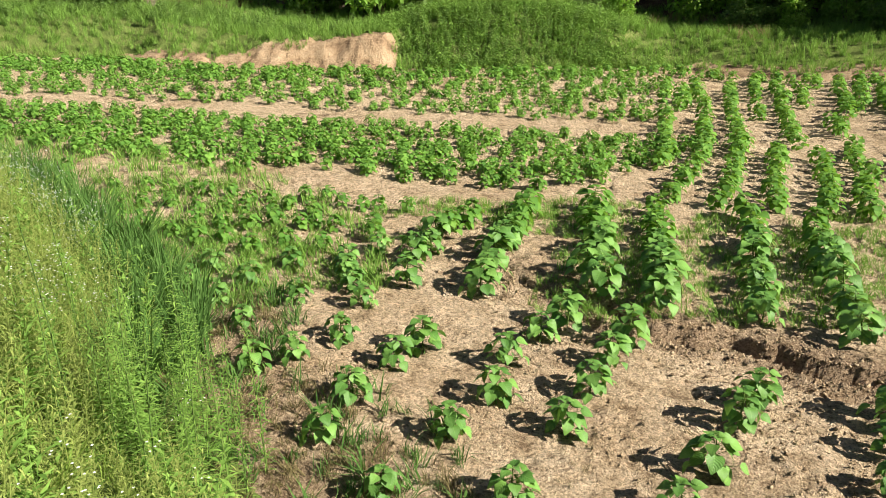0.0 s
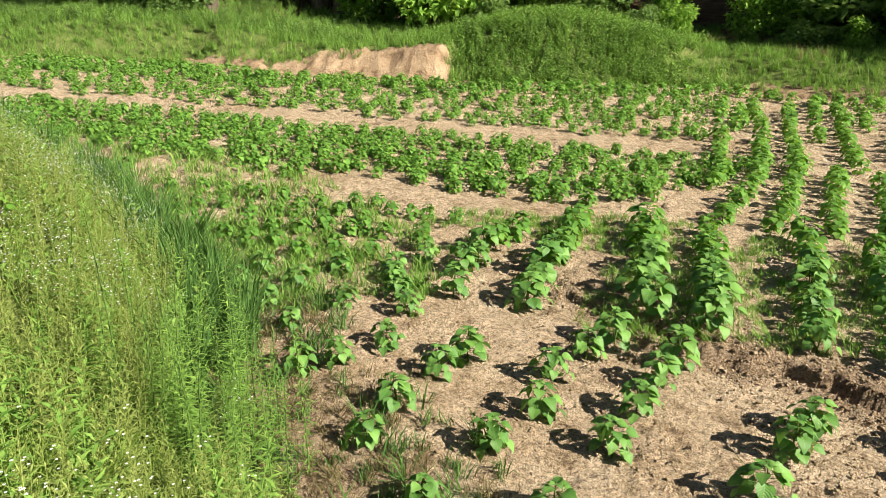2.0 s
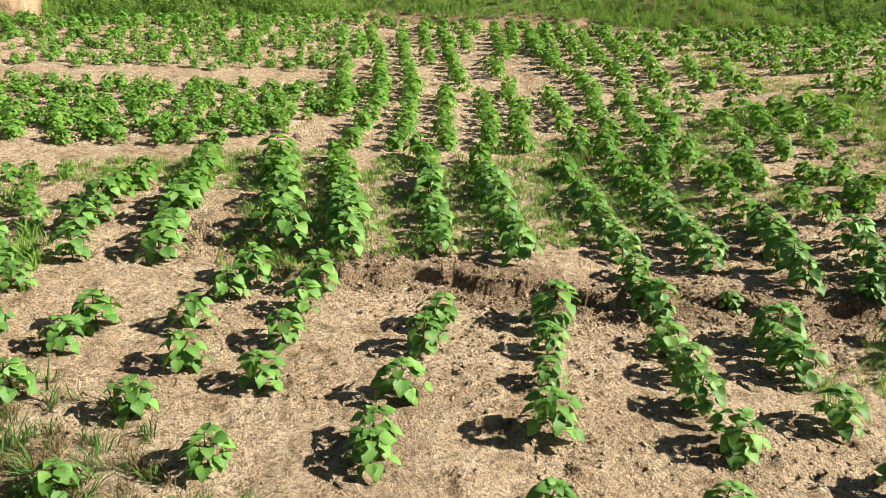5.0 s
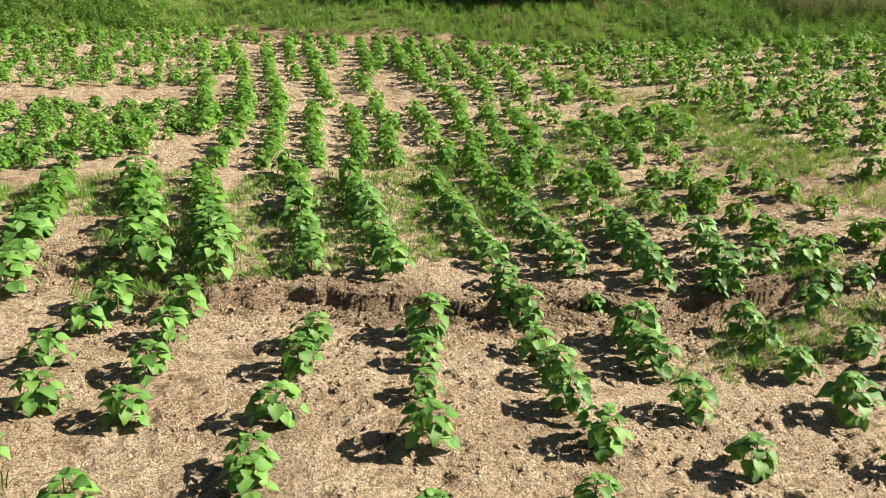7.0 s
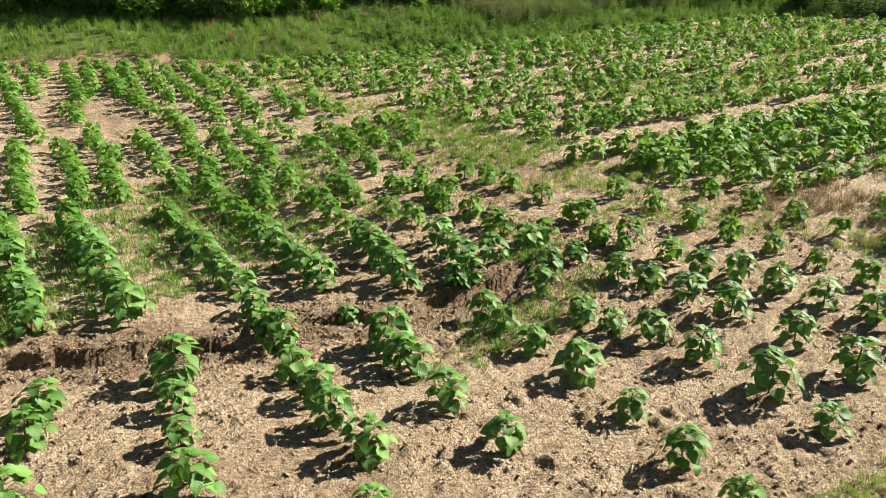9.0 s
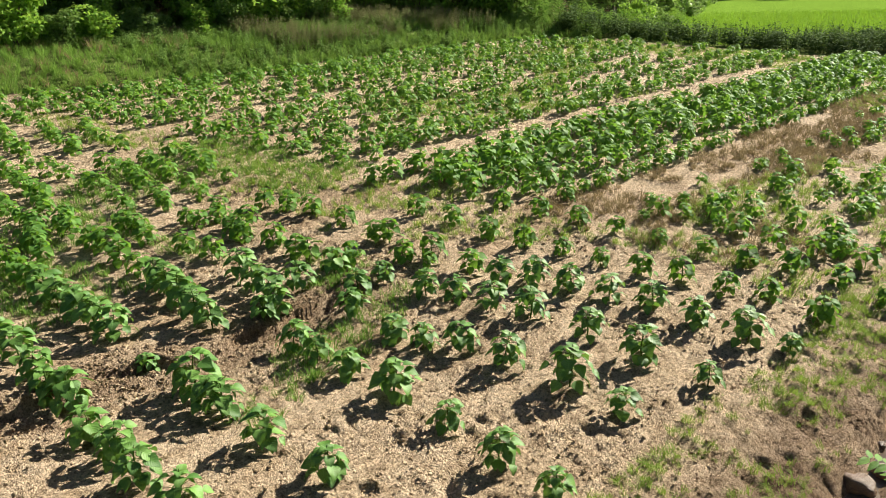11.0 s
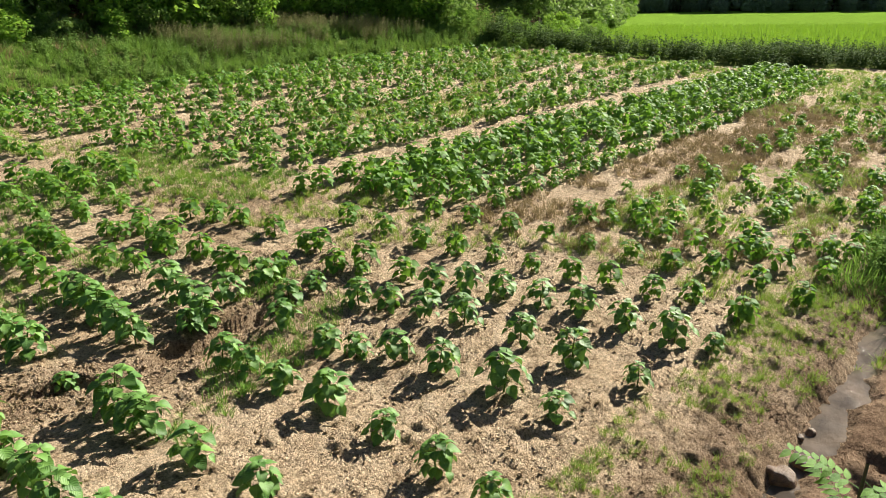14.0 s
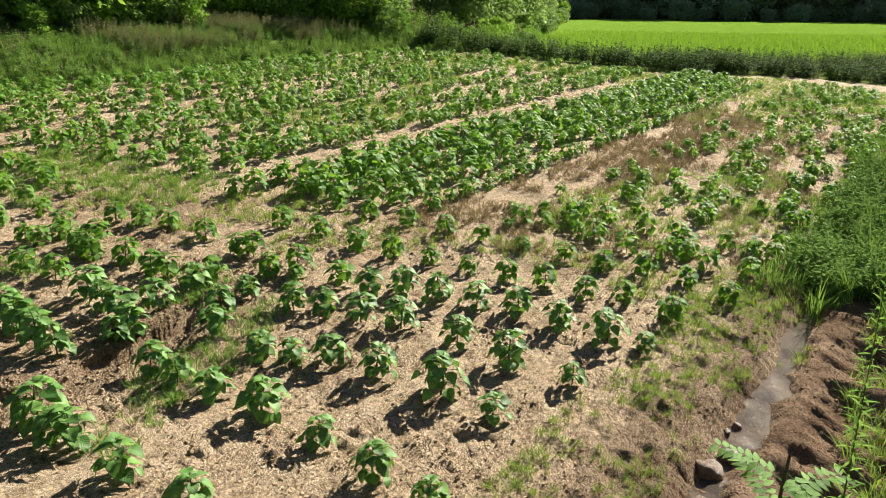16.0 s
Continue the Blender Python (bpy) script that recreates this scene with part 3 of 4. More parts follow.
row((5.12, 0.62, 0.27), (5.23, 1.03, 0.42), (5.29, 1.53, 0.34), (5.33, 1.91, 0.33), (5.24, 2.19, 0.26), (5.21, 2.44, 0.3), (5.4, 2.9, 0.27), (5.5, 3.5), tall=0.32)
row((5.73, 0.13, 0.22), (5.85, 0.62, 0.37), (6.01, 1.08, 0.32), (6.08, 1.59, 0.36), (6.02, 1.92), (6.08, 2.26), (6.01, 2.52), (6.1, 3.0, 0.25), (6.2, 3.4), tall=0.32)
row((6.55, -0.43, 0.22), (6.57, -0.11, 0.38), (6.63, 0.32, 0.34), (6.73, 0.70), (6.73, 1.06), (6.69, 1.40), (6.70, 1.75), (6.63, 2.03), (6.66, 2.35), (6.75, 2.8), (6.8, 3.3), tall=0.34)
row((7.28, -0.69, 0.36), (7.42, -0.24), (7.37, 0.13), (7.44, 0.53), (7.46, 0.90), (7.45, 1.3, 0.27), (7.5, 1.7, 0.25), (7.5, 2.1), (7.5, 2.5), (7.6, 2.95), (7.65, 3.4), tall=0.34)
row((7.92, -1.26, 0.34), (8.13, -0.86), (8.20, -0.42), (8.15, -0.03), (8.25, 0.4, 0.28), (8.3, 0.85, 0.25), (8.3, 1.3, 0.26), (8.35, 1.75), (8.4, 2.2), (8.4, 2.65), (8.5, 3.1), tall=0.35)
line(8.7, -1.5, 9.1, 1.0, 0.42, 0.33, 0.05, 0.06)
line(9.4, -1.8, 9.7, 0.4, 0.42, 0.33, 0.05, 0.06)
# beyond the gully
line(0.30, 5.13, 0.80, 6.95, 0.23, 0.34, 0.03, 0.035)
line(1.10, 4.86, 1.36, 6.90, 0.23, 0.37, 0.03, 0.035)
line(1.58, 4.87, 1.96, 6.88, 0.24, 0.35, 0.03, 0.035)
line(2.17, 4.74, 2.78, 6.72, 0.27, 0.34, 0.04, 0.035)
line(2.70, 4.50, 3.28, 6.50, 0.26, 0.34, 0.04, 0.035)
line(3.75, 5.20, 4.02, 6.25, 0.25, 0.34, 0.03, 0.03)
# between the gully and the cross path, further along
along((4.06, 4.16), (4.36, 4.96), (4.54, 5.86), (4.57, 6.42), every=0.25, tall=0.33)
along((4.55, 3.65), (4.99, 4.56), (5.12, 5.26), (5.47, 6.24), every=0.27, tall=0.33)
along((4.87, 5.81), (5.24, 6.46), every=0.26, tall=0.32)
along((5.06, 3.38), (5.46, 4.18), (5.68, 4.85), every=0.27, tall=0.33)
row((5.64, 5.34), (5.79, 5.63), (5.78, 5.78), tall=0.30)
along((5.83, 3.13), (5.98, 3.47), (6.15, 4.04), (6.21, 4.43), (6.41, 5.15), every=0.30, tall=0.33)
row((6.53, 3.00), (6.80, 3.46), (6.97, 3.90), (7.04, 4.37), (7.04, 4.68), (6.99, 4.95), (6.47, 4.78), (6.17, 4.69), tall=0.32)
row((6.40, 5.84), (6.22, 5.38), (6.21, 5.18), (6.67, 5.33), tall=0.26)
row((6.53, 2.73), tall=0.20)
# left block up to the footpath
row((-3.38, 7.10), (-3.05, 7.13), (-2.55, 7.01), (-2.37, 6.93), (-2.11, 6.89), (-1.92, 6.80), (-1.73, 6.82), (-1.40, 6.93), (-1.19, 6.96), (-1.02, 6.76), (-0.83, 6.75), (-0.68, 6.80), tall=0.19)
row((-0.39, 6.70), (-2.78, 7.03), tall=0.19)
row((-3.44, 6.71), (-3.15, 6.66), (-2.88, 6.61), (-2.62, 6.64), (-2.32, 6.54), (-2.07, 6.53), (-1.89, 6.55), (-1.62, 6.50), (-1.48, 6.59), (-1.27, 6.57), tall=0.19)
row((-3.12, 6.18), (-2.99, 6.34), (-2.67, 6.14), (-2.34, 5.96), (-2.22, 6.20), (-1.97, 6.14), (-1.73, 6.16), (-1.29, 6.22), (-1.16, 6.28), (-0.97, 6.17), (-0.65, 6.27), (-1.52, 6.27), tall=0.22)
row((-2.79, 5.86), (-2.30, 5.51), (-2.56, 5.79), (-2.17, 5.36), (-2.08, 5.85), (-1.85, 5.85), (-1.57, 5.65), (-1.33, 5.88), (-1.18, 5.44), (-1.00, 5.79), (-0.75, 5.51), (-0.55, 5.77), tall=0.22)
row((-0.62, 6.04), tall=0.22)
row((-1.86, 5.06), (-1.58, 4.81), (-1.41, 5.09), (-0.98, 4.83), (-1.77, 5.33), (-1.25, 4.45), (-1.43, 4.33), (-0.59, 4.35), (-1.05, 3.94), (-0.84, 4.06), (-0.53, 4.82), (-0.64, 5.07), tall=0.22)
row((-0.73, 5.32), tall=0.22)
along((-0.31, 5.13), (-0.20, 5.64), (-0.07, 6.08), (0.24, 6.58), every=0.21, tall=0.31)
row((-4.39, 7.04), (-4.19, 7.08), (-4.71, 7.57), (-4.33, 7.54), (-4.16, 7.63), (-3.68, 5.88), (-3.80, 6.80), (-3.88, 7.15), tall=0.20)
# past the footpath, tier by tier
along((2.12, 8.17), (2.40, 8.70), (2.61, 9.37), (2.97, 10.90), every=0.26, tall=0.29)
along((3.11, 11.86), (3.54, 13.53), every=0.29, tall=0.29)
along((2.17, 7.22), (2.43, 7.86), (2.71, 8.43), (3.00, 9.09), (3.50, 10.82), every=0.26, tall=0.29)
along((3.64, 11.47), (4.01, 13.31), every=0.29, tall=0.29)
along((3.32, 11.46), (3.61, 12.57), every=0.29, tall=0.29)
along((2.63, 7.09), (2.87, 7.73), (3.22, 8.53), (3.55, 9.37), (3.83, 10.57), (4.10, 11.59), (4.61, 13.28), every=0.26, tall=0.29)
along((3.09, 7.01), (3.35, 7.69), (3.83, 9.07), every=0.26, tall=0.29)
along((4.32, 11.07), (4.66, 12.21), (5.20, 13.83), every=0.29, tall=0.29)
along((3.55, 6.97), (3.86, 7.56), (4.13, 8.30), (4.28, 8.91), every=0.26, tall=0.29)
along((4.26, 9.45), (4.54, 10.50), (4.89, 11.66), (5.28, 13.03), every=0.26, tall=0.29)
along((3.96, 6.88), (4.14, 7.42), (4.49, 8.17), (4.81, 9.23), every=0.26, tall=0.29)
along((4.98, 9.83), (5.12, 10.50), every=0.26, tall=0.29)
along((5.42, 10.70), (5.88, 11.95), (6.27, 12.93), every=0.29, tall=0.29)
along((5.25, 11.67), (5.61, 13.05), every=0.29, tall=0.29)
along((5.83, 11.12), (6.38, 12.48), every=0.29, tall=0.29)
along((6.15, 11.08), (6.66, 12.32), every=0.29, tall=0.29)
along((4.52, 6.78), (4.68, 7.29), (4.87, 7.80), (5.13, 8.65), every=0.26, tall=0.29)
along((5.75, 8.77), (5.93, 9.57), (5.95, 10.12), every=0.26, tall=0.29)
along((6.04, 10.49), (6.38, 11.44), every=0.29, tall=0.29)
along((4.81, 6.64), (5.18, 7.35), (5.66, 8.51), every=0.26, tall=0.29)
along((5.30, 6.63), (5.56, 7.29), (5.93, 8.09), every=0.26, tall=0.29)
along((6.34, 8.64), (6.64, 9.54), every=0.26, tall=0.29)
along((5.66, 6.48), (5.91, 7.13), (6.28, 8.12), every=0.26, tall=0.29)
along((6.86, 8.67), (7.15, 9.35), every=0.26, tall=0.29)
along((6.43, 6.78), (6.56, 7.30), (6.58, 7.74), every=0.26, tall=0.29)
along((7.29, 8.14), (7.69, 9.22), every=0.26, tall=0.29)
along((6.65, 6.23), (6.97, 6.99), (7.01, 7.35), every=0.26, tall=0.29)
along((7.70, 7.81), (8.01, 8.90), every=0.26, tall=0.29)
along((7.12, 6.43), (7.42, 7.13), every=0.26, tall=0.29)
along((7.46, 6.05), (7.85, 6.71), (7.94, 7.13), every=0.26, tall=0.29)
along((6.17, 10.35), (6.79, 11.98), every=0.29, tall=0.29)
along((6.45, 10.07), (7.04, 11.82), every=0.29, tall=0.29)
along((6.75, 10.03), (7.35, 11.66), every=0.29, tall=0.29)
along((7.06, 9.75), (7.65, 11.48), every=0.29, tall=0.29)
along((7.34, 9.60), (7.85, 11.16), every=0.29, tall=0.29)
along((7.82, 9.78), (8.14, 10.89), every=0.29, tall=0.29)
along((8.32, 10.02), (8.43, 10.62), every=0.29, tall=0.29)
row((6.28, 6.45), (6.14, 6.10), (6.50, 5.98), (7.04, 6.10), (6.87, 5.73), (7.47, 5.83), (6.67, 8.24), (5.93, 12.94), tall=0.25)
row((4.04, 0.80), tall=0.26)
# dense bands along the footpath
for k in range(9):
    line(-7.5, 8.68 + 0.25 * k, 1.2 + 0.24 * k, 7.50 + 0.24 * k, 0.115, 0.20 - 0.004 * k, (0.5, 0.25, 0.1)[min(k, 2)], 0.08)
for k in range(7):
    line(-9.5, 11.75 + 0.30 * k, 2.8, 10.70 + 0.27 * k, 0.14, 0.165, 0.2, 0.10)
for k in range(6):
    line(-10, 13.5 + 0.33 * k, 3.2, 12.6 + 0.36 * k, 0.13, 0.18, 0.16, 0.10)
# the last plants before the far bank
for (ax, ay), (bx, by) in zip(FAR_EDGE[1:12], FAR_EDGE[2:13]):
    for off in (0.38, 0.68):
        line(ax, ay - off, bx, by - off, 0.26, 0.25, 0.15, 0.07)
# strips that fan out towards the paddy
for c, slope, start, tall in ((-3.4, -0.36, 9.6, 0.34), (-2.75, -0.37, 9.3, 0.34), (-2.1, -0.38, 9.0, 0.33), (-1.45, -0.39, 8.8, 0.32), (-0.85, -0.40, 8.8, 0.30), (-0.30, -0.40, 8.8, 0.24), (0.75, -0.41, 9.0, 0.30), (1.25, -0.41, 8.9, 0.40), (1.7, -0.41, 8.8, 0.44),
                              (2.15, -0.41, 8.6, 0.45), (2.6, -0.41, 8.4, 0.44), (3.60, -0.385, 8.8, 0.36), (3.95, -0.37, 8.9, 0.36), (4.5, -0.35, 9.2, 0.36), (5.1, -0.32, 8.6, 0.36), (5.75, -0.30, 8.3, 0.36), (6.2, -0.29, 8.2, 0.36),
                              (6.65, -0.28, 8.3, 0.36), (7.35, -0.28, 8.4, 0.36), (7.8, -0.27, 8.6, 0.35), (8.25, -0.27, 8.8, 0.35), (8.7, -0.26, 9.0, 0.34), (9.15, -0.26, 9.2, 0.34), (9.6, -0.26, 9.4, 0.34)):
    end = 23.5 if c > 0.5 else 25.5
    if c > 4:
        start = 8.75 - 0.02 * (c - 4.2)
    line(start, c + slope * (start - 12.4), end, c + slope * (end - 12.4), 0.32 if c < 0.5 else 0.25, tall * (0.80 if c > 3.5 else 0.90), 0.22 if c < 0.5 else 0.08, 0.15 if c < 0.5 else 0.06)

PLANTS = [p for p in PLANTS if signed(p[0], p[1], FAR_EDGE) < -0.2 and signed(p[0], p[1], TOE) > 0.15]
PLANTS.sort(key=lambda p: math.hypot(p[0] - 1.2, p[1] - 0.4))
NEAR, MID, REST = PLANTS[:138], PLANTS[138:310], PLANTS[310:]
PROTO_TALL = 0.27


def plant_out(protos, plants, size):
    """The first plants take the prototypes, the rest are copies."""
    later = []
    for x, y, tall in plants:
        k = len(later) if len(later) < len(protos) else int(rng.integers(0, len(protos)))
        m = pose(x, y, float(height(x, y)), rng.uniform(-5, 5), rng.uniform(-5, 5), rng.uniform(0, 360)) @ Matrix.Scale(size * (0.88 * tall / PROTO_TALL) ** 0.85, 4)
        if len(later) < len(protos):
            later.append((protos[k], m))
        else:
            copy_thing(protos[k], m)
    for ob, m in later:
        ob.matrix_basis = m


PLANT_TAGS = ("young green perilla plant with broad serrated leaves in sandy soil", "plant", "perilla plants in rows")
plant_out([tagged(perilla_thing(100 + k, PROTO_TALL, 7), *PLANT_TAGS) for k in range(7)], NEAR, 0.92)
plant_out([tagged(perilla_mid(200 + k, PROTO_TALL, 7), *PLANT_TAGS) for k in range(9)], MID, 0.84)
far_pieces = [perilla_piece(300 + k, PROTO_TALL, 7) for k in range(10)]
rest = np.array(REST)
scatter("perilla_crop", far_pieces, np.stack([rest[:, 0], rest[:, 1], height(rest[:, 0], rest[:, 1]), 0.87 * (0.88 * rest[:, 2] / PROTO_TALL) ** 0.9], -1), PERILLA_FAR, rng,
        "rows of green perilla plants across the field", "crop", 0.08)


# ---- grass and weeds ----
def area(rng, n, x0, x1, y0, y1, keep):
    x, y = rng.uniform(x0, x1, n), rng.uniform(y0, y1, n)
    ok = keep(x, y)
    return x[ok], y[ok]


def far_d(x, y):
    return signed(x, y, FAR_EDGE)


def toe_d(x, y):
    return -signed(x, y, TOE)


def scarp_free(x, y):
    d = far_d(x, y)
    wob = 0.2 * grain(x * 2.5, y * 2.5, 91, 2)
    return ~((x > -6.9) & (x < -1.35) & (d < 0.16 + wob + 0.52 * np.exp(-((x + 1.9) / np.where(x < -1.9, 2.0, 0.7)) ** 2))) & ~((x > 4.4) & (x < 8.3) & (d < 0.16 + wob))


def weed(rng, stem, leaves, size, width, rise=25, thick=0.004, wide=2):
    """An upright herb: a stalk with narrow leaves all the way up."""
    bend = (rng.uniform(-0.08, 0.08), rng.uniform(-0.08, 0.08))
    spine = [(bend[0] * s * s * stem, bend[1] * s * s * stem, stem * s) for s in (0, 0.35, 0.7, 1.0)]
    bits = [tube(spine, [thick, thick * 0.8, thick * 0.55, thick * 0.25], 3)]
    for k in range(leaves):
        s = 0.12 + 0.88 * k / leaves
        one = leaf(size * (1.1 - 0.55 * s) * rng.uniform(0.7, 1.2), width * (1.1 - 0.5 * s), 0.5, 0.2, wide, 2)
        bits.append(one.moved(pose(bend[0] * s * s * stem, bend[1] * s * s * stem, stem * s, 0, 0, 137.5 * k + rng.uniform(-20, 20)) @ pose(0, 0, 0, rng.uniform(rise - 20, rise + 25), 0, 0)))
    return Piece.joined(bits)


grass_mid = [tuft(rng, 18, 1.0, 0.030, 0.18, 0.8, 2) for _ in range(6)]
grass_fine = [tuft(rng, 22, 1.0, 0.020, 0.10, 0.8) for _ in range(6)]
grass_low = [tuft(rng, 14, 1.0, 0.050, 0.35, 1.1, 2) for _ in range(5)]
herbs = [weed(rng, 1.0, 22, 0.26, 0.06, 30, 0.008) for _ in range(5)]
bushy = [Piece.joined([weed(rng, rng.uniform(0.6, 1.0), 13, 0.26, 0.12, 25, 0.01, 1).moved(pose(rng.uniform(-0.2, 0.2), rng.uniform(-0.2, 0.2), 0, rng.uniform(-14, 14), rng.uniform(-14, 14), 0)) for _ in range(4)]) for _ in range(5)]

# far bank: long grass, with mugwort on the mound and further along
hill_ok = lambda x, y: (far_d(x, y) > 0.05) & (far_d(x, y) < 5.5) & (hill_share(x, y) > 0.4) & scarp_free(x, y)
x, y = area(rng, 56000, -16, 24, 4, 24, lambda x, y: hill_ok(x, y) & (rng.random(len(x)) < np.where(far_d(x, y) > 3, 0.55, 1.0)) & ~((x > -1.2) & (x < 3.4) & (far_d(x, y) < 2.0) & (rng.random(len(x)) < 0.4)))
scatter("bank_grass", grass_mid, on_ground(x, y, 0.11, 0.29, rng), GRASS, rng, "long sunlit green grass over the far bank", "grass", 0.2)
x, y = area(rng, 13000, -14, 24, 4, 24, lambda x, y: hill_ok(x, y) & (((x > -1.3) & (x < 3.6) & (far_d(x, y) < 2.6)) | (x > 11.5) | ((x < -2) & (far_d(x, y) > 1.2) & (grain(x * 0.6, y * 0.6, 15, 2) > -0.2))))
scatter("mugwort", bushy, on_ground(x, y, 0.20, 0.42, rng), HEATH, rng, "dense dark green mugwort on the far bank", "weeds", 0.12)
low_wort = [weed(rng, 1.0, 9, 0.42, 0.16, 30, 0.012, 1) for _ in range(6)]
x, y = area(rng, 15000, -2.2, 5.0, 13.5, 18, lambda x, y: hill_ok(x, y) & (far_d(x, y) < 2.9) & (rng.random(len(x)) < np.exp(-((x - 1.0) / 2.4) ** 4) * np.clip(0.62 + 0.9 * grain(x * 1.6, y * 1.6, 96, 3), 0.05, 1)))
scatter("mound_weeds", low_wort, on_ground(x, y, 0.14, 0.34, rng), GRASS, rng, "low green weeds covering the mound", "weeds", 0.2)
x, y = area(rng, 2600, -8, 22, 6, 20, lambda x, y: hill_ok(x, y) & (grain(x * 0.5, y * 0.5, 25, 2) > 0.30))
scatter("dry_grass", grass_mid, on_ground(x, y, 0.18, 0.36, rng), DRY, rng, "straw coloured dry grass on the bank", "grass", 0.35)

x, y = area(rng, 6000, 14.5, 21, 6.5, 13, lambda x, y: hill_ok(x, y) & (far_d(x, y) > 0.9) & (far_d(x, y) < 3.4) & (grain(x * 0.8, y * 0.8, 97, 2) > -0.25))
scatter("dead_stalks", herbs, on_ground(x, y, 0.25, 0.48, rng), DRAB, rng, "tall brownish weed stalks on the far bank", "weeds", 0.2)

# near bank
close = lambda x, y: np.hypot(x - 0.45, y - 0.1) > 1.05
x, y = area(rng, 6500, -9, 0.4, 1.5, 11, lambda x, y: (toe_d(x, y) > -0.12 + 0.1 * grain(x * 3, y * 3, 19, 2)) & (toe_d(x, y) < 0.45) & (x < -1.38) & close(x, y))
scatter("rank_grass", grass_fine, on_ground(x, y, 0.35, 0.68, rng), GRASS_DARK, rng, "tall dark green grass at the foot of the near bank", "grass", 0.22)
fine_herbs = [weed(rng, 1.0, 38, 0.115, 0.022, 34, 0.005, 1) for _ in range(7)]
x, y = area(rng, 8500, -4.2, 0.6, 1.0, 6.8, lambda x, y: (toe_d(x, y) > 0.40) & (np.hypot((x + 1.08) / 0.2, (y - 2.85) / 0.42) > 1) & (toe_d(x, y) < 2.3) & close(x, y))
scatter("fleabane", fine_herbs, on_ground(x, y, 0.22, 0.48, rng), FLEABANE, rng, "dense pale green fleabane over the near bank", "weeds", 0.16)
x, y = area(rng, 5000, -8, 1.0, 0.8, 10, lambda x, y: (toe_d(x, y) > 0.40) & (toe_d(x, y) < 2.8) & close(x, y))
scatter("bank_weeds", grass_fine, on_ground(x, y, 0.14, 0.30, rng), GRASS_PALE, rng, "pale yellow-green grass on the near bank", "grass", 0.3)
x, y = area(rng, 2600, -8, 1.0, 0.8, 10, lambda x, y: (toe_d(x, y) > 0.25) & (toe_d(x, y) < 2.6) & close(x, y))
scatter("bank_herbs", herbs, on_ground(x, y, 0.28, 0.50, rng), GRASS, rng, "leafy green herbs on the near bank", "weeds", 0.15)
x, y = area(rng, 1300, -2.6, 3.5, -0.4, 5, lambda x, y: (toe_d(x, y) > -0.75 + 0.4 * grain(x * 2, y * 2, 29, 2)) & (toe_d(x, y) < 0.5) & close(x, y) & (x > -1.6))
scatter("foot_weeds", grass_low, on_ground(x, y, 0.08, 0.20, rng), GRASS_DARK, rng, "low dark weeds at the field's edge", "weeds", 0.25)
x, y = area(rng, 5500, -2.2, 3.5, -0.4, 5, lambda x, y: (toe_d(x, y) > -0.62 + 0.4 * grain(x * 2, y * 2, 39, 2)) & (toe_d(x, y) < 0.3) & close(x, y) & (x > -1.6))
scatter("withered_weeds", grass_low, on_ground(x, y, 0.04, 0.11, rng), LITTER, rng, "withered brown weeds at the field's edge", "weeds", 0.4)

x, y = area(rng, 9000, -7, 8, -6.5, 3.5, lambda x, y: (toe_d(x, y) > 0.5) & ((x < 3.0) | (toe_d(x, y) > 2.3)))
scatter("bank_turf", grass_low, on_ground(x, y, 0.07, 0.17, rng), GRASS, rng, "short green turf on top of the near bank", "grass", 0.25)
# weeds between the crop rows
x, y = area(rng, 14000, -3, 9, 2.4, 8.5, lambda x, y: (signed(x, y, TOE) > 0.3) & (grain(x * 0.75, y * 0.75, 45, 3) + np.where((y > 4.7) & (y < 7.2), 0.32, -0.36) > 0.24))
scatter("field_weeds", grass_low, on_ground(x, y, 0.05, 0.12, rng), GRASS, rng, "low green weeds between the crop rows", "weeds", 0.25)
x, y = area(rng, 42000, 7, 26, -9, 10, lambda x, y: (signed(x, y, TOE) > 0.3) & (far_d(x, y) < -0.2) & (grain(x * 0.4, (y + 0.4 * x) * 1.1, 55, 3) + 0.5 * np.exp(-((y + 2.6 + 0.42 * (x - 20)) / 0.6) ** 2) * smooth(16, 18, x) + 0.75 * np.exp(-((x - 8.15 - 0.12 * np.sin(y * 2)) / 0.33) ** 2) + 0.9 * smooth(20, 21.5, x) - 0.5 * np.exp(-((y - 2.85 + 0.385 * (x - 12.4)) / 0.35) ** 2) > 0.28))
xs, ys = area(rng, 16000, 8.4, 24, -9, 3, lambda x, y: (signed(x, y, TOE) > 0.3) & (far_d(x, y) < -0.2) & (y < -0.3 - 0.42 * (x - 12)) & (grain(x * 1.5, y * 1.5, 64, 3) > 0.18))
x, y = np.r_[x, xs], np.r_[y, ys]
scatter("path_weeds", grass_low, on_ground(x, y, 0.05, 0.13, rng), GRASS_PALE, rng, "bright yellow-green weeds along the field paths", "weeds", 0.25)
x, y = area(rng, 16000, 8.2, 19, -5, 3, lambda x, y: (signed(x, y, TOE) > 0.3) & (np.abs(y - 0.15 + 0.42 * (x - 12)) < 0.75 + 0.4 * grain(x, y, 59, 2)) & (grain(x * 1.5, y * 1.5, 58, 2) > -0.15))
xs, ys = area(rng, 24000, 8.2, 24, -9, 3, lambda x, y: (signed(x, y, TOE) > 0.3) & (far_d(x, y) < -0.2) & (y < 0.2 - 0.42 * (x - 12)) & (grain(x * 1.2, y * 1.2, 62, 3) > 0.12))
x, y = np.r_[x, xs], np.r_[y, ys]
scatter("dead_weeds", grass_low, on_ground(x, y, 0.05, 0.14, rng), DRY, rng, "withered brown weeds on the bare strip", "weeds", 0.4)
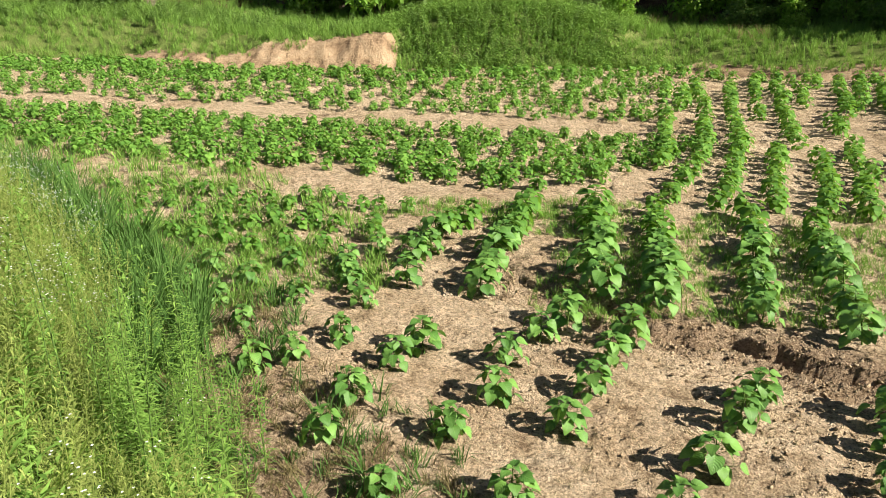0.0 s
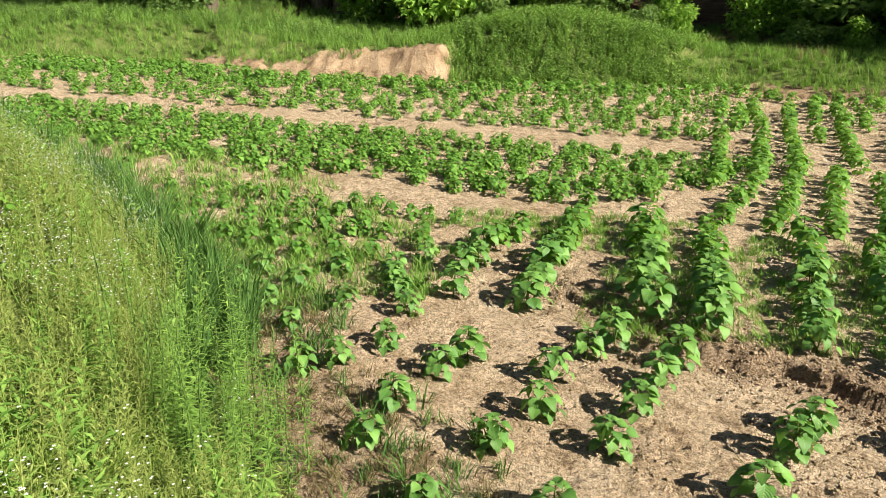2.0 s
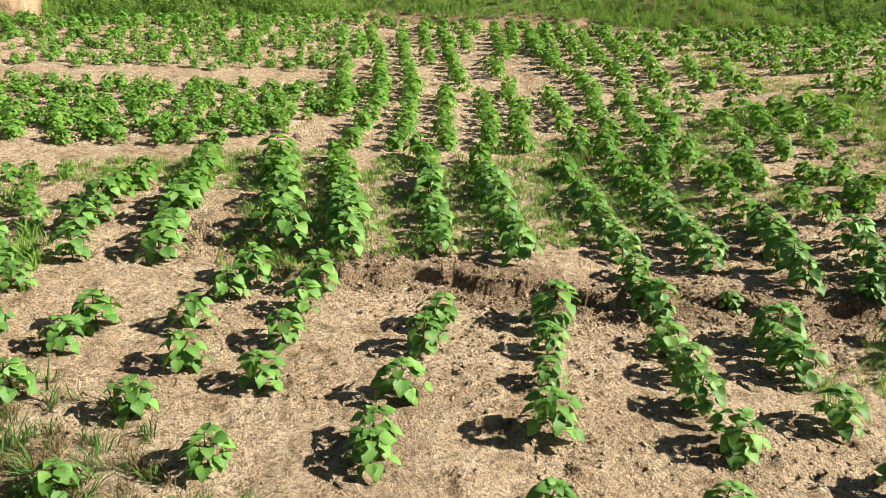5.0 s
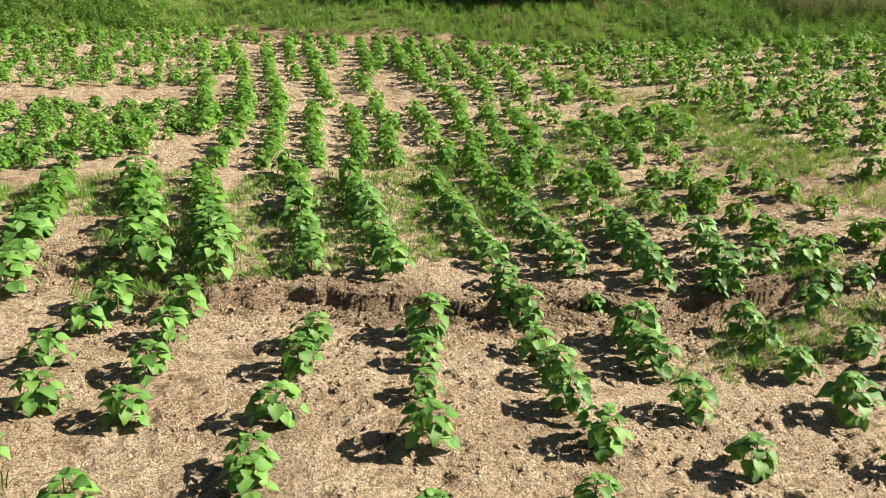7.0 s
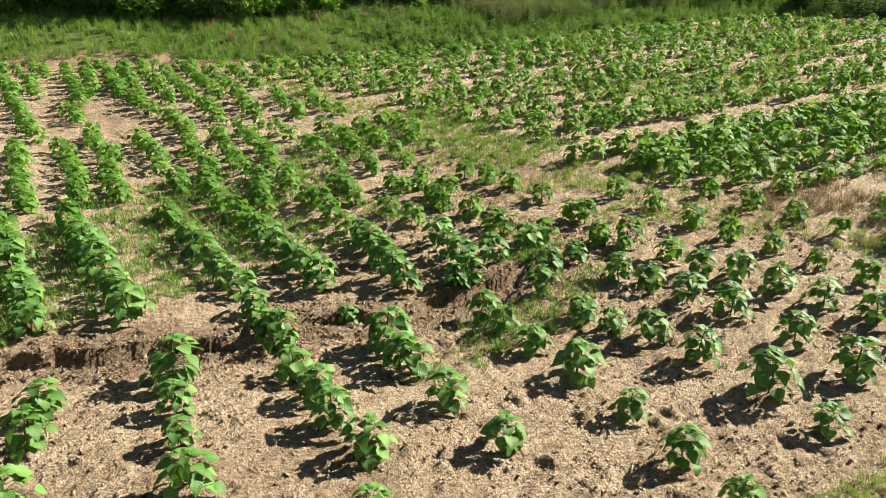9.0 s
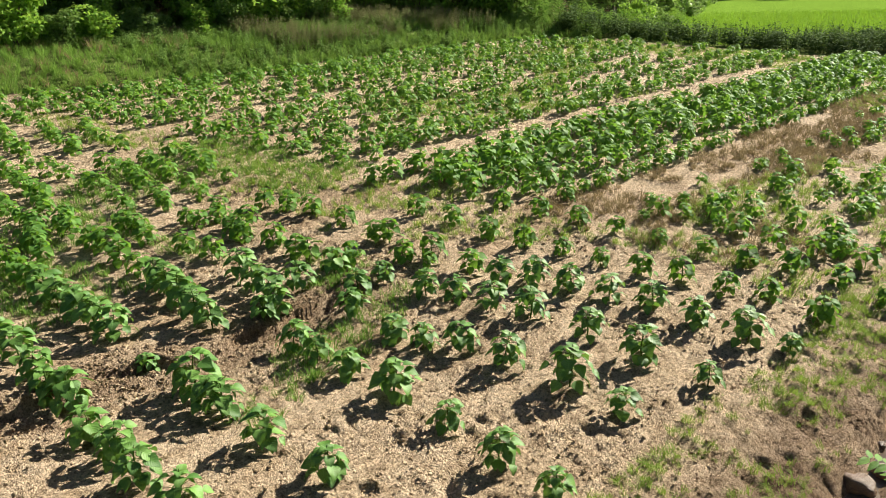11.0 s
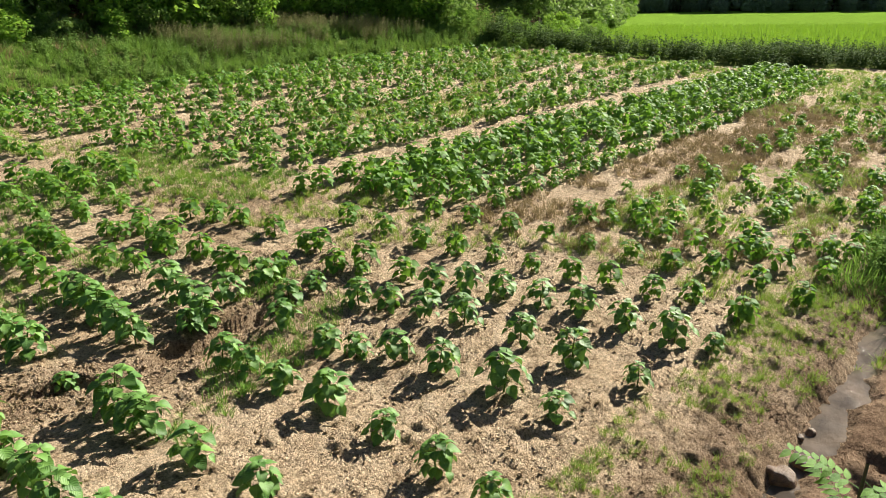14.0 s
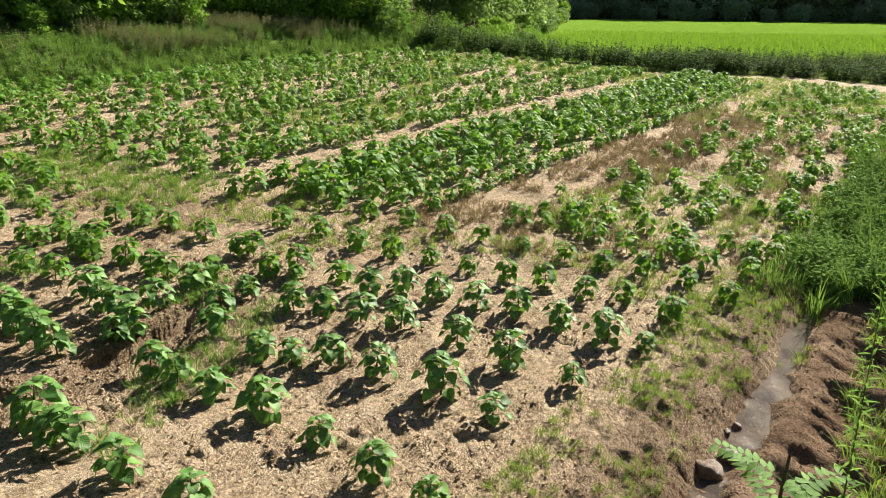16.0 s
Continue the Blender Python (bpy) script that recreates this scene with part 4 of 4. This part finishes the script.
x, y = area(rng, 2600, -9, -0.4, 4.5, 9.2, lambda x, y: (signed(x, y, TOE) > -0.05) & (signed(x, y, TOE) < 1.9) & (grain(x, y, 65, 2) > -0.25))
scatter("edge_weeds", grass_low, on_ground(x, y, 0.09, 0.20, rng), GRASS, rng, "bright green weeds by the footpath", "weeds", 0.25)
x, y = area(rng, 15000, 3.2, 9, -2.4, 0.8, lambda x, y: (np.abs(signed(x, y, STREAM)) > 0.16) & (np.abs(signed(x, y, STREAM) - 0.5) < 0.5) & (rng.random(len(x)) < 0.5 + grain(x * 2.2, y * 2.2, 75, 2)))
scatter("stream_weeds", grass_low, on_ground(x, y, 0.02, 0.085, rng), GRASS_PALE, rng, "sparse sprouting weeds beside the stream", "weeds", 0.3)
x, y = area(rng, 5200, 7.6, 15, -8, -1.5, lambda x, y: (toe_d(x, y) > -0.75) & (toe_d(x, y) < 1.8) & (x > 8.5 - 0.3 * toe_d(x, y)))
scatter("stream_weeds_tall", bushy, on_ground(x, y, 0.25, 0.5, rng), HEATH, rng, "dense dark green weeds beside the stream", "weeds", 0.15)
x, y = area(rng, 3800, 7.2, 26, -13, -1.6, lambda x, y: (toe_d(x, y) > -0.5) & (toe_d(x, y) < 2.2) & (x > 8.0 - 0.4 * toe_d(x, y)))
scatter("stream_grass", grass_fine, on_ground(x, y, 0.30, 0.62, rng), GRASS, rng, "tall lush grass overhanging the stream", "grass", 0.25)
x, y = area(rng, 6000, 8.3, 24, -9, 0, lambda x, y: (toe_d(x, y) > -1.0 + 0.3 * grain(x, y, 57, 2)) & (toe_d(x, y) < 0.2))
scatter("margin_grass", grass_low, on_ground(x, y, 0.12, 0.32, rng), GRASS, rng, "lush green grass along the stream's edge", "grass", 0.25)
x, y = area(rng, 700, 4.6, 8.2, -3.6, -1.4, lambda x, y: (toe_d(x, y) > 0.1) & (toe_d(x, y) < 1.8) & close(x, y))
scatter("bank_sprouts", grass_low, on_ground(x, y, 0.06, 0.2, rng), GRASS_PALE, rng, "small grass sprouts on bare bank earth", "weeds", 0.3)

# paddy bank and rice
x, y = area(rng, 7000, 21, 40, -22, 8, lambda x, y: (far_d(x, y) > 0.5) & (far_d(x, y) < 3.2) & (hill_share(x, y) < 0.9))
scatter("paddy_bank_weeds", bushy, on_ground(x, y, 0.45, 0.85, rng), HEDGE, rng, "dark tall weeds along the paddy bank", "weeds", 0.12)
x, y = area(rng, 900, 22, 60, 1.5, 9, lambda x, y: (hill_share(x, y) > 0.15) & (far_d(x, y) > 0.4))
scatter("slope_grass", bushy, on_ground(x, y, 0.5, 0.9, rng), GRASS, rng, "green weeds on the slope beside the paddy", "weeds", 0.15)
x, y = area(rng, 14000, 25, 62, -34, 6, lambda x, y: (far_d(x, y) > 3.6) & (hill_share(x, y) < 0.35) & (rng.random(len(x)) < np.clip(1.4 - (far_d(x, y) - 3.6) / 26, 0, 1)))
scatter("rice", [tuft(rng, 9, 1.0, 0.09, 0.5, 0.5, 1) for _ in range(4)], on_ground(x, y, 0.28, 0.36, rng), RICE, rng, "bright green young rice in the paddy", "rice", 0.1)

x, y = area(rng, 2600, -1.6, 9, -0.8, 7.4, lambda x, y: (signed(x, y, TOE) > 0.1) & (grain(x * 1.3, y * 1.3, 95, 3) > 0.02))
scatter("straw_litter", grass_low, on_ground(x, y, 0.015, 0.045, rng), LITTER, rng, "sparse dry weeds and straw on the soil", "weeds", 0.5)
# clods of dry earth
def clod(rng):
    v = np.array([(1, 0, 0), (0, 1, 0), (-1, 0, 0), (0, -1, 0), (0.2, 0, 0.55), (0, 0, -0.6), (0.6, 0.6, 0.5), (-0.6, 0.5, 0.45)], float) * rng.uniform(0.45, 1.35, (8, 1))
    t = [(0, 6, 4), (6, 1, 4), (0, 1, 6), (1, 7, 4), (7, 2, 4), (1, 2, 7), (2, 3, 4), (3, 0, 4), (1, 0, 5), (2, 1, 5), (3, 2, 5), (0, 3, 5)]
    return Piece(v, t, np.full((8, 2), 0.5))


clods = [clod(rng) for _ in range(8)]
x, y = area(rng, 150000, -1.8, 8, 0.0, 6.5, lambda x, y: (signed(x, y, TOE) > 0.0) & (rng.random(len(x)) < np.clip(0.24 + 0.9 * grain(x * 1.4, y * 1.4, 77, 2) + 0.9 * np.exp(-(signed(x, y, GULLY) / 0.35) ** 2), 0.06, 1)))
size = rng.gamma(1.4, 0.0026, len(x)) + 0.0026 + 0.006 * rng.random(len(x)) ** 2 * np.exp(-(signed(x, y, GULLY) / 0.3) ** 2)
scatter("earth_clods", clods, np.stack([x, y, height(x, y) + size * 0.15, np.minimum(size, 0.04)], -1), CLOD, rng, "crumbled tan clods of dry soil", "soil", 0.3, soft=False)

x, y = area(rng, 40000, -1.6, 8.5, -0.6, 6.8, lambda x, y: (signed(x, y, TOE) > 0.0) & (rng.random(len(x)) < np.clip(-0.05 + 1.2 * grain(x * 1.1, y * 1.1, 79, 3) + 0.8 * np.exp(-(signed(x, y, GULLY) / 0.3) ** 2) + 0.2 * np.exp(-((signed(x, y, STREAM) - 0.3) / 0.3) ** 2), 0.02, 1)))
size = 0.004 + 0.019 * rng.random(len(x)) ** 2.2
scatter("earth_lumps", clods, np.stack([x, y, height(x, y) + size * 0.1, size], -1), SOIL_LUMP, rng, "rough lumps of turned brown soil", "soil", 0.4, soft=False)

# mud lumps on both sides of the stream
x, y = area(rng, 34000, 3.0, 9.0, -3.6, 1.2, lambda x, y: (np.abs(signed(x, y, STREAM)) > 0.12) & (signed(x, y, STREAM) < 1.1) & (signed(x, y, STREAM) > -1.7) & (rng.random(len(x)) < np.clip(0.40 + 1.1 * grain(x * 1.9, y * 1.9, 83, 3), 0.05, 1)))
size = 0.003 + 0.019 * rng.random(len(x)) ** 2.8
scatter("mud_lumps", clods, np.stack([x, y, height(x, y) - size * 0.25, size], -1), MUD, rng, "dark brown crumbs and lumps of mud by the stream", "soil", 0.4, soft=False)


# ---- stream ----
def build_stream():
    pts = np.array(STREAM)
    seg = np.r_[0, np.cumsum(np.hypot(*np.diff(pts, axis=0).T))]
    s = np.arange(0, 9.0, 0.06)
    cx, cy = np.interp(s, seg, pts[:, 0]), np.interp(s, seg, pts[:, 1])
    dx, dy = np.gradient(cx), np.gradient(cy)
    ln = np.hypot(dx, dy)
    nx, ny = -dy / ln, dx / ln
    w = 0.06 + 0.05 * grain(s * 1.7, s * 0, 5, 2) + 0.03 * grain(s * 6, s * 0, 9, 2)
    mid = height(cx, cy, False)
    v, q = [], []
    for k in range(len(s)):
        for j in range(9):
            u = (j / 4 - 1) * (w[k] + 0.12)
            v.append((cx[k] + nx[k] * u, cy[k] + ny[k] * u, mid[k] + 0.022))
    for k in range(len(s) - 1):
        for j in range(8):
            a = k * 9 + j
            q.append((a, a + 1, a + 10, a + 9))
    v = np.array(v)
    v[:, 2] += 0.004 * grain(v[:, 0] * 9, v[:, 1] * 9, 3, 2)
    return tagged(new("water", mesh_from("water", v, q, mats=[WATER])), "shallow muddy stream glinting in the sun", "water", kind="structure")


build_stream()


def stone(seed, size, place, label):
    r = random.Random(seed)
    bm = bmesh.new()
    bmesh.ops.create_icosphere(bm, subdivisions=3, radius=1.0)
    for vert in bm.verts:
        n = noise.noise(vert.co * 1.3 + Vector((seed * 3.1, 0, 0))) * 0.35 + noise.noise(vert.co * 3.7 + Vector((0, seed, 0))) * 0.12
        vert.co *= 1 + n
    for f in bm.faces:
        f.smooth = True
    me = bpy.data.meshes.new("stone")
    bm.to_mesh(me)
    bm.free()
    me.materials.append(STONE)
    ob = new("stone", me)
    x, y = place
    ob.matrix_basis = pose(x, y, float(height(x, y)) + 0.35 * size[2], r.uniform(-12, 12), r.uniform(-12, 12), r.uniform(0, 360)) @ Matrix.Diagonal((*size, 1))
    return tagged(ob, label, "stone", "stones in the stream")


stone(1, (0.10, 0.09, 0.075), (5.21, -0.84), "rounded wet brown stone half in the stream")
stone(2, (0.09, 0.075, 0.06), (5.43, -1.0), "rounded brown stone half in the stream")
stone(3, (0.065, 0.055, 0.045), (4.83, -0.75), "dark muddy stone at the water's edge")
stone(4, (0.05, 0.045, 0.045), (5.87, -1.1), "small dark stone standing out of the water")
stone(5, (0.03, 0.03, 0.028), (5.74, -1.01), "small dark stone standing out of the water")


# ---- trees and shrubs ----
def canopy(rng, centres, leaves, size):
    """Many small leaves gathered in loose clumps."""
    bits_v, bits_t, bits_u = [], [], []
    base = np.array([(0, 0, 0), (0.28, 0.45, 0.05), (0, 1, -0.12), (-0.28, 0.45, 0.05)])
    n = 0
    for (cx, cy, cz, r) in centres:
        k = int(leaves * r * r)
        d = rng.normal(0, 1, (k, 3))
        d /= np.linalg.norm(d, axis=1)[:, None]
        rad = r * rng.uniform(0.55, 1.08, k) ** 0.6
        p = d * rad[:, None] * np.array([1, 1, 0.72]) + np.array([cx, cy, cz])
        a = rng.uniform(0, 6.283, k)
        tilt = rng.normal(-0.25, 0.5, k)
        rollv = rng.normal(0, 0.45, k)
        sc = size * rng.uniform(0.7, 1.3, k)
        for bx, by, bz in base:
            x1 = bx * np.cos(rollv) - bz * np.sin(rollv)
            z1 = bx * np.sin(rollv) + bz * np.cos(rollv)
            y2, z2 = by * np.cos(tilt) - z1 * np.sin(tilt), by * np.sin(tilt) + z1 * np.cos(tilt)
            bits_v.append(np.stack([x1 * np.cos(a) - y2 * np.sin(a), x1 * np.sin(a) + y2 * np.cos(a), z2], -1) * sc[:, None] + p)
        i = n + np.arange(k)
        bits_t.append(np.concatenate([np.stack([i, i + k, i + 2 * k], -1), np.stack([i, i + 2 * k, i + 3 * k], -1)]))
        bits_u.append(np.repeat(np.array([(0.5, 0), (1, 0.5), (0.5, 1), (0, 0.5)]), k, axis=0))
        n += 4 * k
    return Piece(np.concatenate(bits_v), np.concatenate(bits_t), np.concatenate(bits_u))


def tree(seed, tall, spread, low, leaves, size, mat, name="tree"):
    r = np.random.default_rng(seed)
    root = new(name)
    lean = r.uniform(-0.06, 0.06, 2)
    spine = [(lean[0] * z + 0.05 * math.sin(2.1 * z + seed), lean[1] * z + 0.05 * math.cos(1.7 * z), z) for z in np.linspace(-0.2, tall * 0.85, 7)]
    part("trunk", tube(spine, np.linspace(0.030 * tall + 0.02, 0.012, 7), 8), BARK, root)
    centres = []
    for k in range(9):
        s = low + (0.88 - low) * k / 8
        z = tall * s
        a = 2.4 * k + r.uniform(-0.4, 0.4)
        reach = spread * (1.0 - 0.55 * max(0, s - 0.35)) * r.uniform(0.65, 1.0)
        p0 = (lean[0] * z, lean[1] * z, z * 0.92)
        p2 = (reach * math.cos(a), reach * math.sin(a), z + r.uniform(-0.1, 0.3))
        p1 = tuple((u + v) / 2 + w for u, v, w in zip(p0, p2, (0, 0, 0.15)))
        part("limb", tube([p0, p1, p2], [0.010 * tall, 0.007 * tall, 0.004], 5), BARK, root)
        centres.append((*p2, spread * r.uniform(0.32, 0.5)))
        centres.append((*p1, spread * r.uniform(0.25, 0.38)))
    centres.append((lean[0] * tall, lean[1] * tall, tall * 0.92, spread * 0.45))
    part("crown", canopy(r, centres, leaves, size), mat, root)
    return root


def shrub(seed, tall, spread, leaves, size, mat, name="shrub"):
    r = np.random.default_rng(seed)
    root = new(name)
    centres = []
    for k in range(6):
        a, out = r.uniform(0, 6.283), spread * r.uniform(0.2, 0.8)
        top = (out * math.cos(a), out * math.sin(a), tall * r.uniform(0.45, 0.9))
        part("limb", tube([(0.04 * math.cos(a), 0.04 * math.sin(a), -0.1), (top[0] * 0.5, top[1] * 0.5, top[2] * 0.6), top], [0.02, 0.013, 0.005], 5), BARK, root)
        centres.append((*top, spread * r.uniform(0.3, 0.5)))
        centres.append((top[0] * 0.8, top[1] * 0.8, top[2] * 0.45, spread * r.uniform(0.3, 0.5)))
    part("crown", canopy(r, centres, leaves, size), mat, root)
    return root


def planted(protos, spots, label, category, group, rng):
    """spots: x, y, scale. The prototypes take the first spots."""
    for i, (x, y, s) in enumerate(spots):
        m = pose(x, y, float(height(x, y)) - 0.05, 0, 0, rng.uniform(0, 360)) @ Matrix.Diagonal((s * rng.uniform(0.9, 1.1), s * rng.uniform(0.9, 1.1), s * rng.uniform(0.88, 1.12), 1))
        if i < len(protos):
            protos[i].matrix_basis = m
            tagged(protos[i], label, category, group)
        else:
            copy_thing(protos[i % len(protos)], m)


def edge_points(offset, every, start, stop, rng, wob=0.5):
    """Spots along the far edge at a distance behind it, by x."""
    pts = np.array(FAR_EDGE)
    seg = np.r_[0, np.cumsum(np.hypot(*np.diff(pts, axis=0).T))]
    out = []
    for s in np.arange(0, seg[-1], every):
        s = s + rng.uniform(-0.3, 0.3) * every
        k = min(max(np.searchsorted(seg, s) - 1, 0), len(pts) - 2)
        d = pts[k + 1] - pts[k]
        d = d / np.linalg.norm(d)
        p = np.array([np.interp(s, seg, pts[:, 0]), np.interp(s, seg, pts[:, 1])]) + np.array([-d[1], d[0]]) * (offset + rng.uniform(-wob, wob))
        if start < p[0] < stop and hill_share(p[0], p[1]) > 0.6:
            out.append((p[0], p[1]))
    return out


trees = [tree(40 + k, 5.2, 1.9, 0.14 + 0.06 * (k % 3), 560, 0.24, TREE_LEAF) for k in range(5)]
spots = [(x, y, rng.uniform(0.8, 1.2)) for off, ev in ((5.6, 2.9), (8.2, 2.5), (11.0, 2.8)) for x, y in edge_points(off, ev, -22 if off > 10 else -4, 18 if off < 9 else 24, rng)]
spots += [(x, 12 + rng.uniform(0, 6), rng.uniform(1.0, 1.3)) for x in np.arange(22, 60, 3.2)]
spots += [(x, 4.6 + 0.055 * x + rng.uniform(0, 2.5), rng.uniform(0.8, 1.2)) for x in np.arange(36, 130, 3.5)]
planted(trees, spots, "dark green broadleaf tree at the edge of the wood", "tree", "trees of the wood", rng)
slim = [tree(70 + k, 6.5, 1.7, 0.5, 420, 0.24, TREE_LEAF) for k in range(3)]
spots = [(x, y, rng.uniform(0.9, 1.15)) for off, ev in ((5.4, 1.5), (7.4, 1.9)) for x, y in edge_points(off, ev, -15, -4.5, rng, 0.7)]
planted(slim, spots, "slender bare-stemmed tree at the wood's edge", "tree", "slender trees of the wood", rng)
# wood beyond the paddy, its leaves paled in colour to stand for haze
far_trees = [tree(60 + k, 7.0, 2.4, 0.08, 230, 0.48, HAZED_LEAF) for k in range(3)]
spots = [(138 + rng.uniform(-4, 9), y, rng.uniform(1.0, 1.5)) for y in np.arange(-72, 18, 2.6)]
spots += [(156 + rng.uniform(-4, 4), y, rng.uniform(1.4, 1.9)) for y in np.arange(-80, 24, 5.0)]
planted(far_trees, spots, "dark tree in the wood beyond the paddy, with haze in its leaf colour", "tree", "trees beyond the paddy", rng)
shrubs = [shrub(80 + k, 1.5, 0.9, 1500, 0.13, SHRUB_LEAF if k % 2 else TREE_LEAF) for k in range(4)]
spots = [(x, y, rng.uniform(0.55, 1.15)) for x, y in edge_points(4.2, 1.25, -18, 24, rng, 0.8) if x > -4 or rng.random() < 0.35]
spots += [(x, 2.6 + 0.06 * x + rng.uniform(-0.4, 1.6), rng.uniform(0.35, 0.75) * (1 + 0.012 * (x - 25))) for x in np.arange(25, 110, 2.6)]
spots += [(x, y, rng.uniform(0.4, 0.7)) for x, y in edge_points(3.1, 1.1, 1.5, 20, rng, 0.5)]
planted(shrubs, spots, "leafy green shrub before the wood", "shrub", "shrubs before the wood", rng)

far_shrubs = [shrub(90 + k, 1.6, 1.3, 900, 0.20, HAZED_LEAF) for k in range(2)]
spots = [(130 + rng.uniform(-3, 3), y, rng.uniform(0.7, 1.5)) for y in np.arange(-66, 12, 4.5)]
planted(far_shrubs, spots, "shrub at the paddy's far edge, greyed by haze in its leaf colour", "shrub", "shrubs beyond the paddy", rng)
# larger bushes that lean over the bank
bushes = [shrub(95 + k, 2.2, 1.5, 1100, 0.14, TREE_LEAF if k else SHRUB_LEAF, "bush") for k in range(2)]
spots = [(20.6, 12.2, 0.85), (12.6, 13.9, 1.15), (15.2, 12.6, 1.2), (22.6, 8.0, 0.8), (9.4, 15.2, 1.0), (17.6, 11.4, 0.7), (5.9, 18.4, 1.0)]
planted(bushes, spots, "rounded green bush growing over the far bank", "bush", "bushes on the far bank", rng)
bright = [shrub(110 + k, 2.0, 1.3, 1300, 0.13, SHRUB_LEAF, "bush") for k in range(2)]
spots = [(21.0, 9.6, 0.95), (22.5, 8.1, 0.9), (19.9, 11.0, 0.9), (22.9, 9.4, 1.1), (16.9, 11.6, 0.6), (16.2, 12.4, 0.7), (8.0, 16.6, 0.6)]
planted(bright, spots, "bright yellow-green bush on the far bank", "bush", "bright bushes on the far bank", rng)
weedy_shrub = [shrub(99, 0.8, 0.32, 2600, 0.075, SHRUB_LEAF)]
planted(weedy_shrub, [(-2.35, 3.3, 0.6)], "small broadleaf shrub among the bank grass", "shrub", "", rng)


# ---- tall weeds and flowers on the near bank ----
def stalk(seed, tall, leaves, size, width, name, mat):
    r = np.random.default_rng(seed)
    root = new(name)
    bend = r.uniform(-0.05, 0.05, 2)
    spine = [(bend[0] * q * q, bend[1] * q * q, tall * q) for q in np.linspace(-0.03, 1, 6)]
    part("stem", tube(spine, np.linspace(0.006, 0.0015, 6), 5), STEM, root)
    bits = []
    for k in range(leaves):
        q = 0.08 + 0.92 * k / leaves
        one = leaf(size * (1.0 - 0.7 * q ** 3) * r.uniform(0.75, 1.2), width, 0.45, 0.2, 2, 3)
        bits.append(one.moved(pose(bend[0] * q * q, bend[1] * q * q, tall * q, 0, 0, 137.5 * k + r.uniform(-15, 15)) @ pose(0, 0, 0, r.uniform(-5, 40), 0, 0)))
    part("foliage", Piece.joined(bits), mat, root)
    return root


horse = [stalk(120 + k, 0.92, 120, 0.080, 0.008, "horseweed", GRASS) for k in range(4)]
spots = [(-1.08 + rng.normal(0, 0.13), 2.85 + rng.normal(0, 0.24), rng.uniform(0.7, 1.05)) for _ in range(44)]
spots += [(-1.5 + rng.normal(0, 0.25), 3.5 + rng.normal(0, 0.25), rng.uniform(0.5, 0.9)) for _ in range(8)]
planted(horse, spots, "upright horseweed with many narrow green leaves", "weed", "horseweed on the near bank", rng)
tall_weed = [stalk(131, 1.8, 150, 0.11, 0.013, "tall_weed", GRASS)]
planted(tall_weed, [(3.5, -1.07, 1.0)], "single tall thin weed stalk on the bank", "weed", "", rng)


def flower(rng):
    bits = []
    for k in range(4):
        x, y, z = rng.normal(0, 0.05), rng.normal(0, 0.05), rng.uniform(0.8, 1.0)
        v, t = [(x, y, z + 0.004)], []
        for j in range(8):
            a = 6.2832 * j / 8
            v.append((x + 0.0075 * math.cos(a), y + 0.0075 * math.sin(a), z + 0.003 * (j % 2)))
        t = [(0, 1 + j, 1 + (j + 1) % 8) for j in range(8)]
        bits.append(Piece(v, t, np.full((9, 2), 0.5)))
    return Piece.joined(bits)


x, y = area(rng, 5200, -4, 0.3, 1.0, 6, lambda x, y: (toe_d(x, y) > 0.3) & (toe_d(x, y) < 1.9) & close(x, y) & (grain(x * 1.6, y * 1.6, 85, 2) > -0.05))
scatter("fleabane_flowers", [flower(rng) for _ in range(5)], on_ground(x, y, 0.40, 0.58, rng), PETAL, rng, "tiny white daisy flowers over the bank weeds", "flowers", 0.15)


def locust(seed, tall):
    """A young locust shoot: dark stem and long leaves of paired leaflets."""
    r = np.random.default_rng(seed)
    root = new("locust_shoot")
    part("stem", tube([(0, 0, -0.05), (0.02, 0, tall * 0.5), (0.0, 0.01, tall)], [0.012, 0.010, 0.007], 6), BARK, root, "dark brown stem")
    for k in range(9):
        z = tall * (0.55 + 0.42 * k / 9)
        yaw = 137.5 * k + r.uniform(-15, 15)
        bits = [tube([(0, 0, 0), (0, 0.16, 0.03), (0, 0.34, -0.02)], [0.002, 0.0016, 0.001], 3)]
        for j in range(8):
            q = 0.06 + 0.034 * j
            for side in (-1, 1):
                one = leaf(0.080, 0.034, 0.25, 0.2, 2, 4)
                bits.append(one.moved(pose(0, q, 0.03 * math.sin(q * 9), 0, 0, -side * 72) @ pose(0, 0, 0, r.uniform(-18, 10), r.uniform(-15, 15), 0)))
        frond = part("leaf", Piece.joined(bits), PERILLA_FAR, root)
        frond.matrix_basis = pose(0, 0, z, 0, 0, yaw) @ pose(0, 0, 0, r.uniform(-10, 35), 0, 0)
    return root


shoots = [locust(141, 1.19)]
planted(shoots, [(3.58, -0.86, 1.0)], "young locust shoot with paired oval leaflets", "shrub", "", rng)
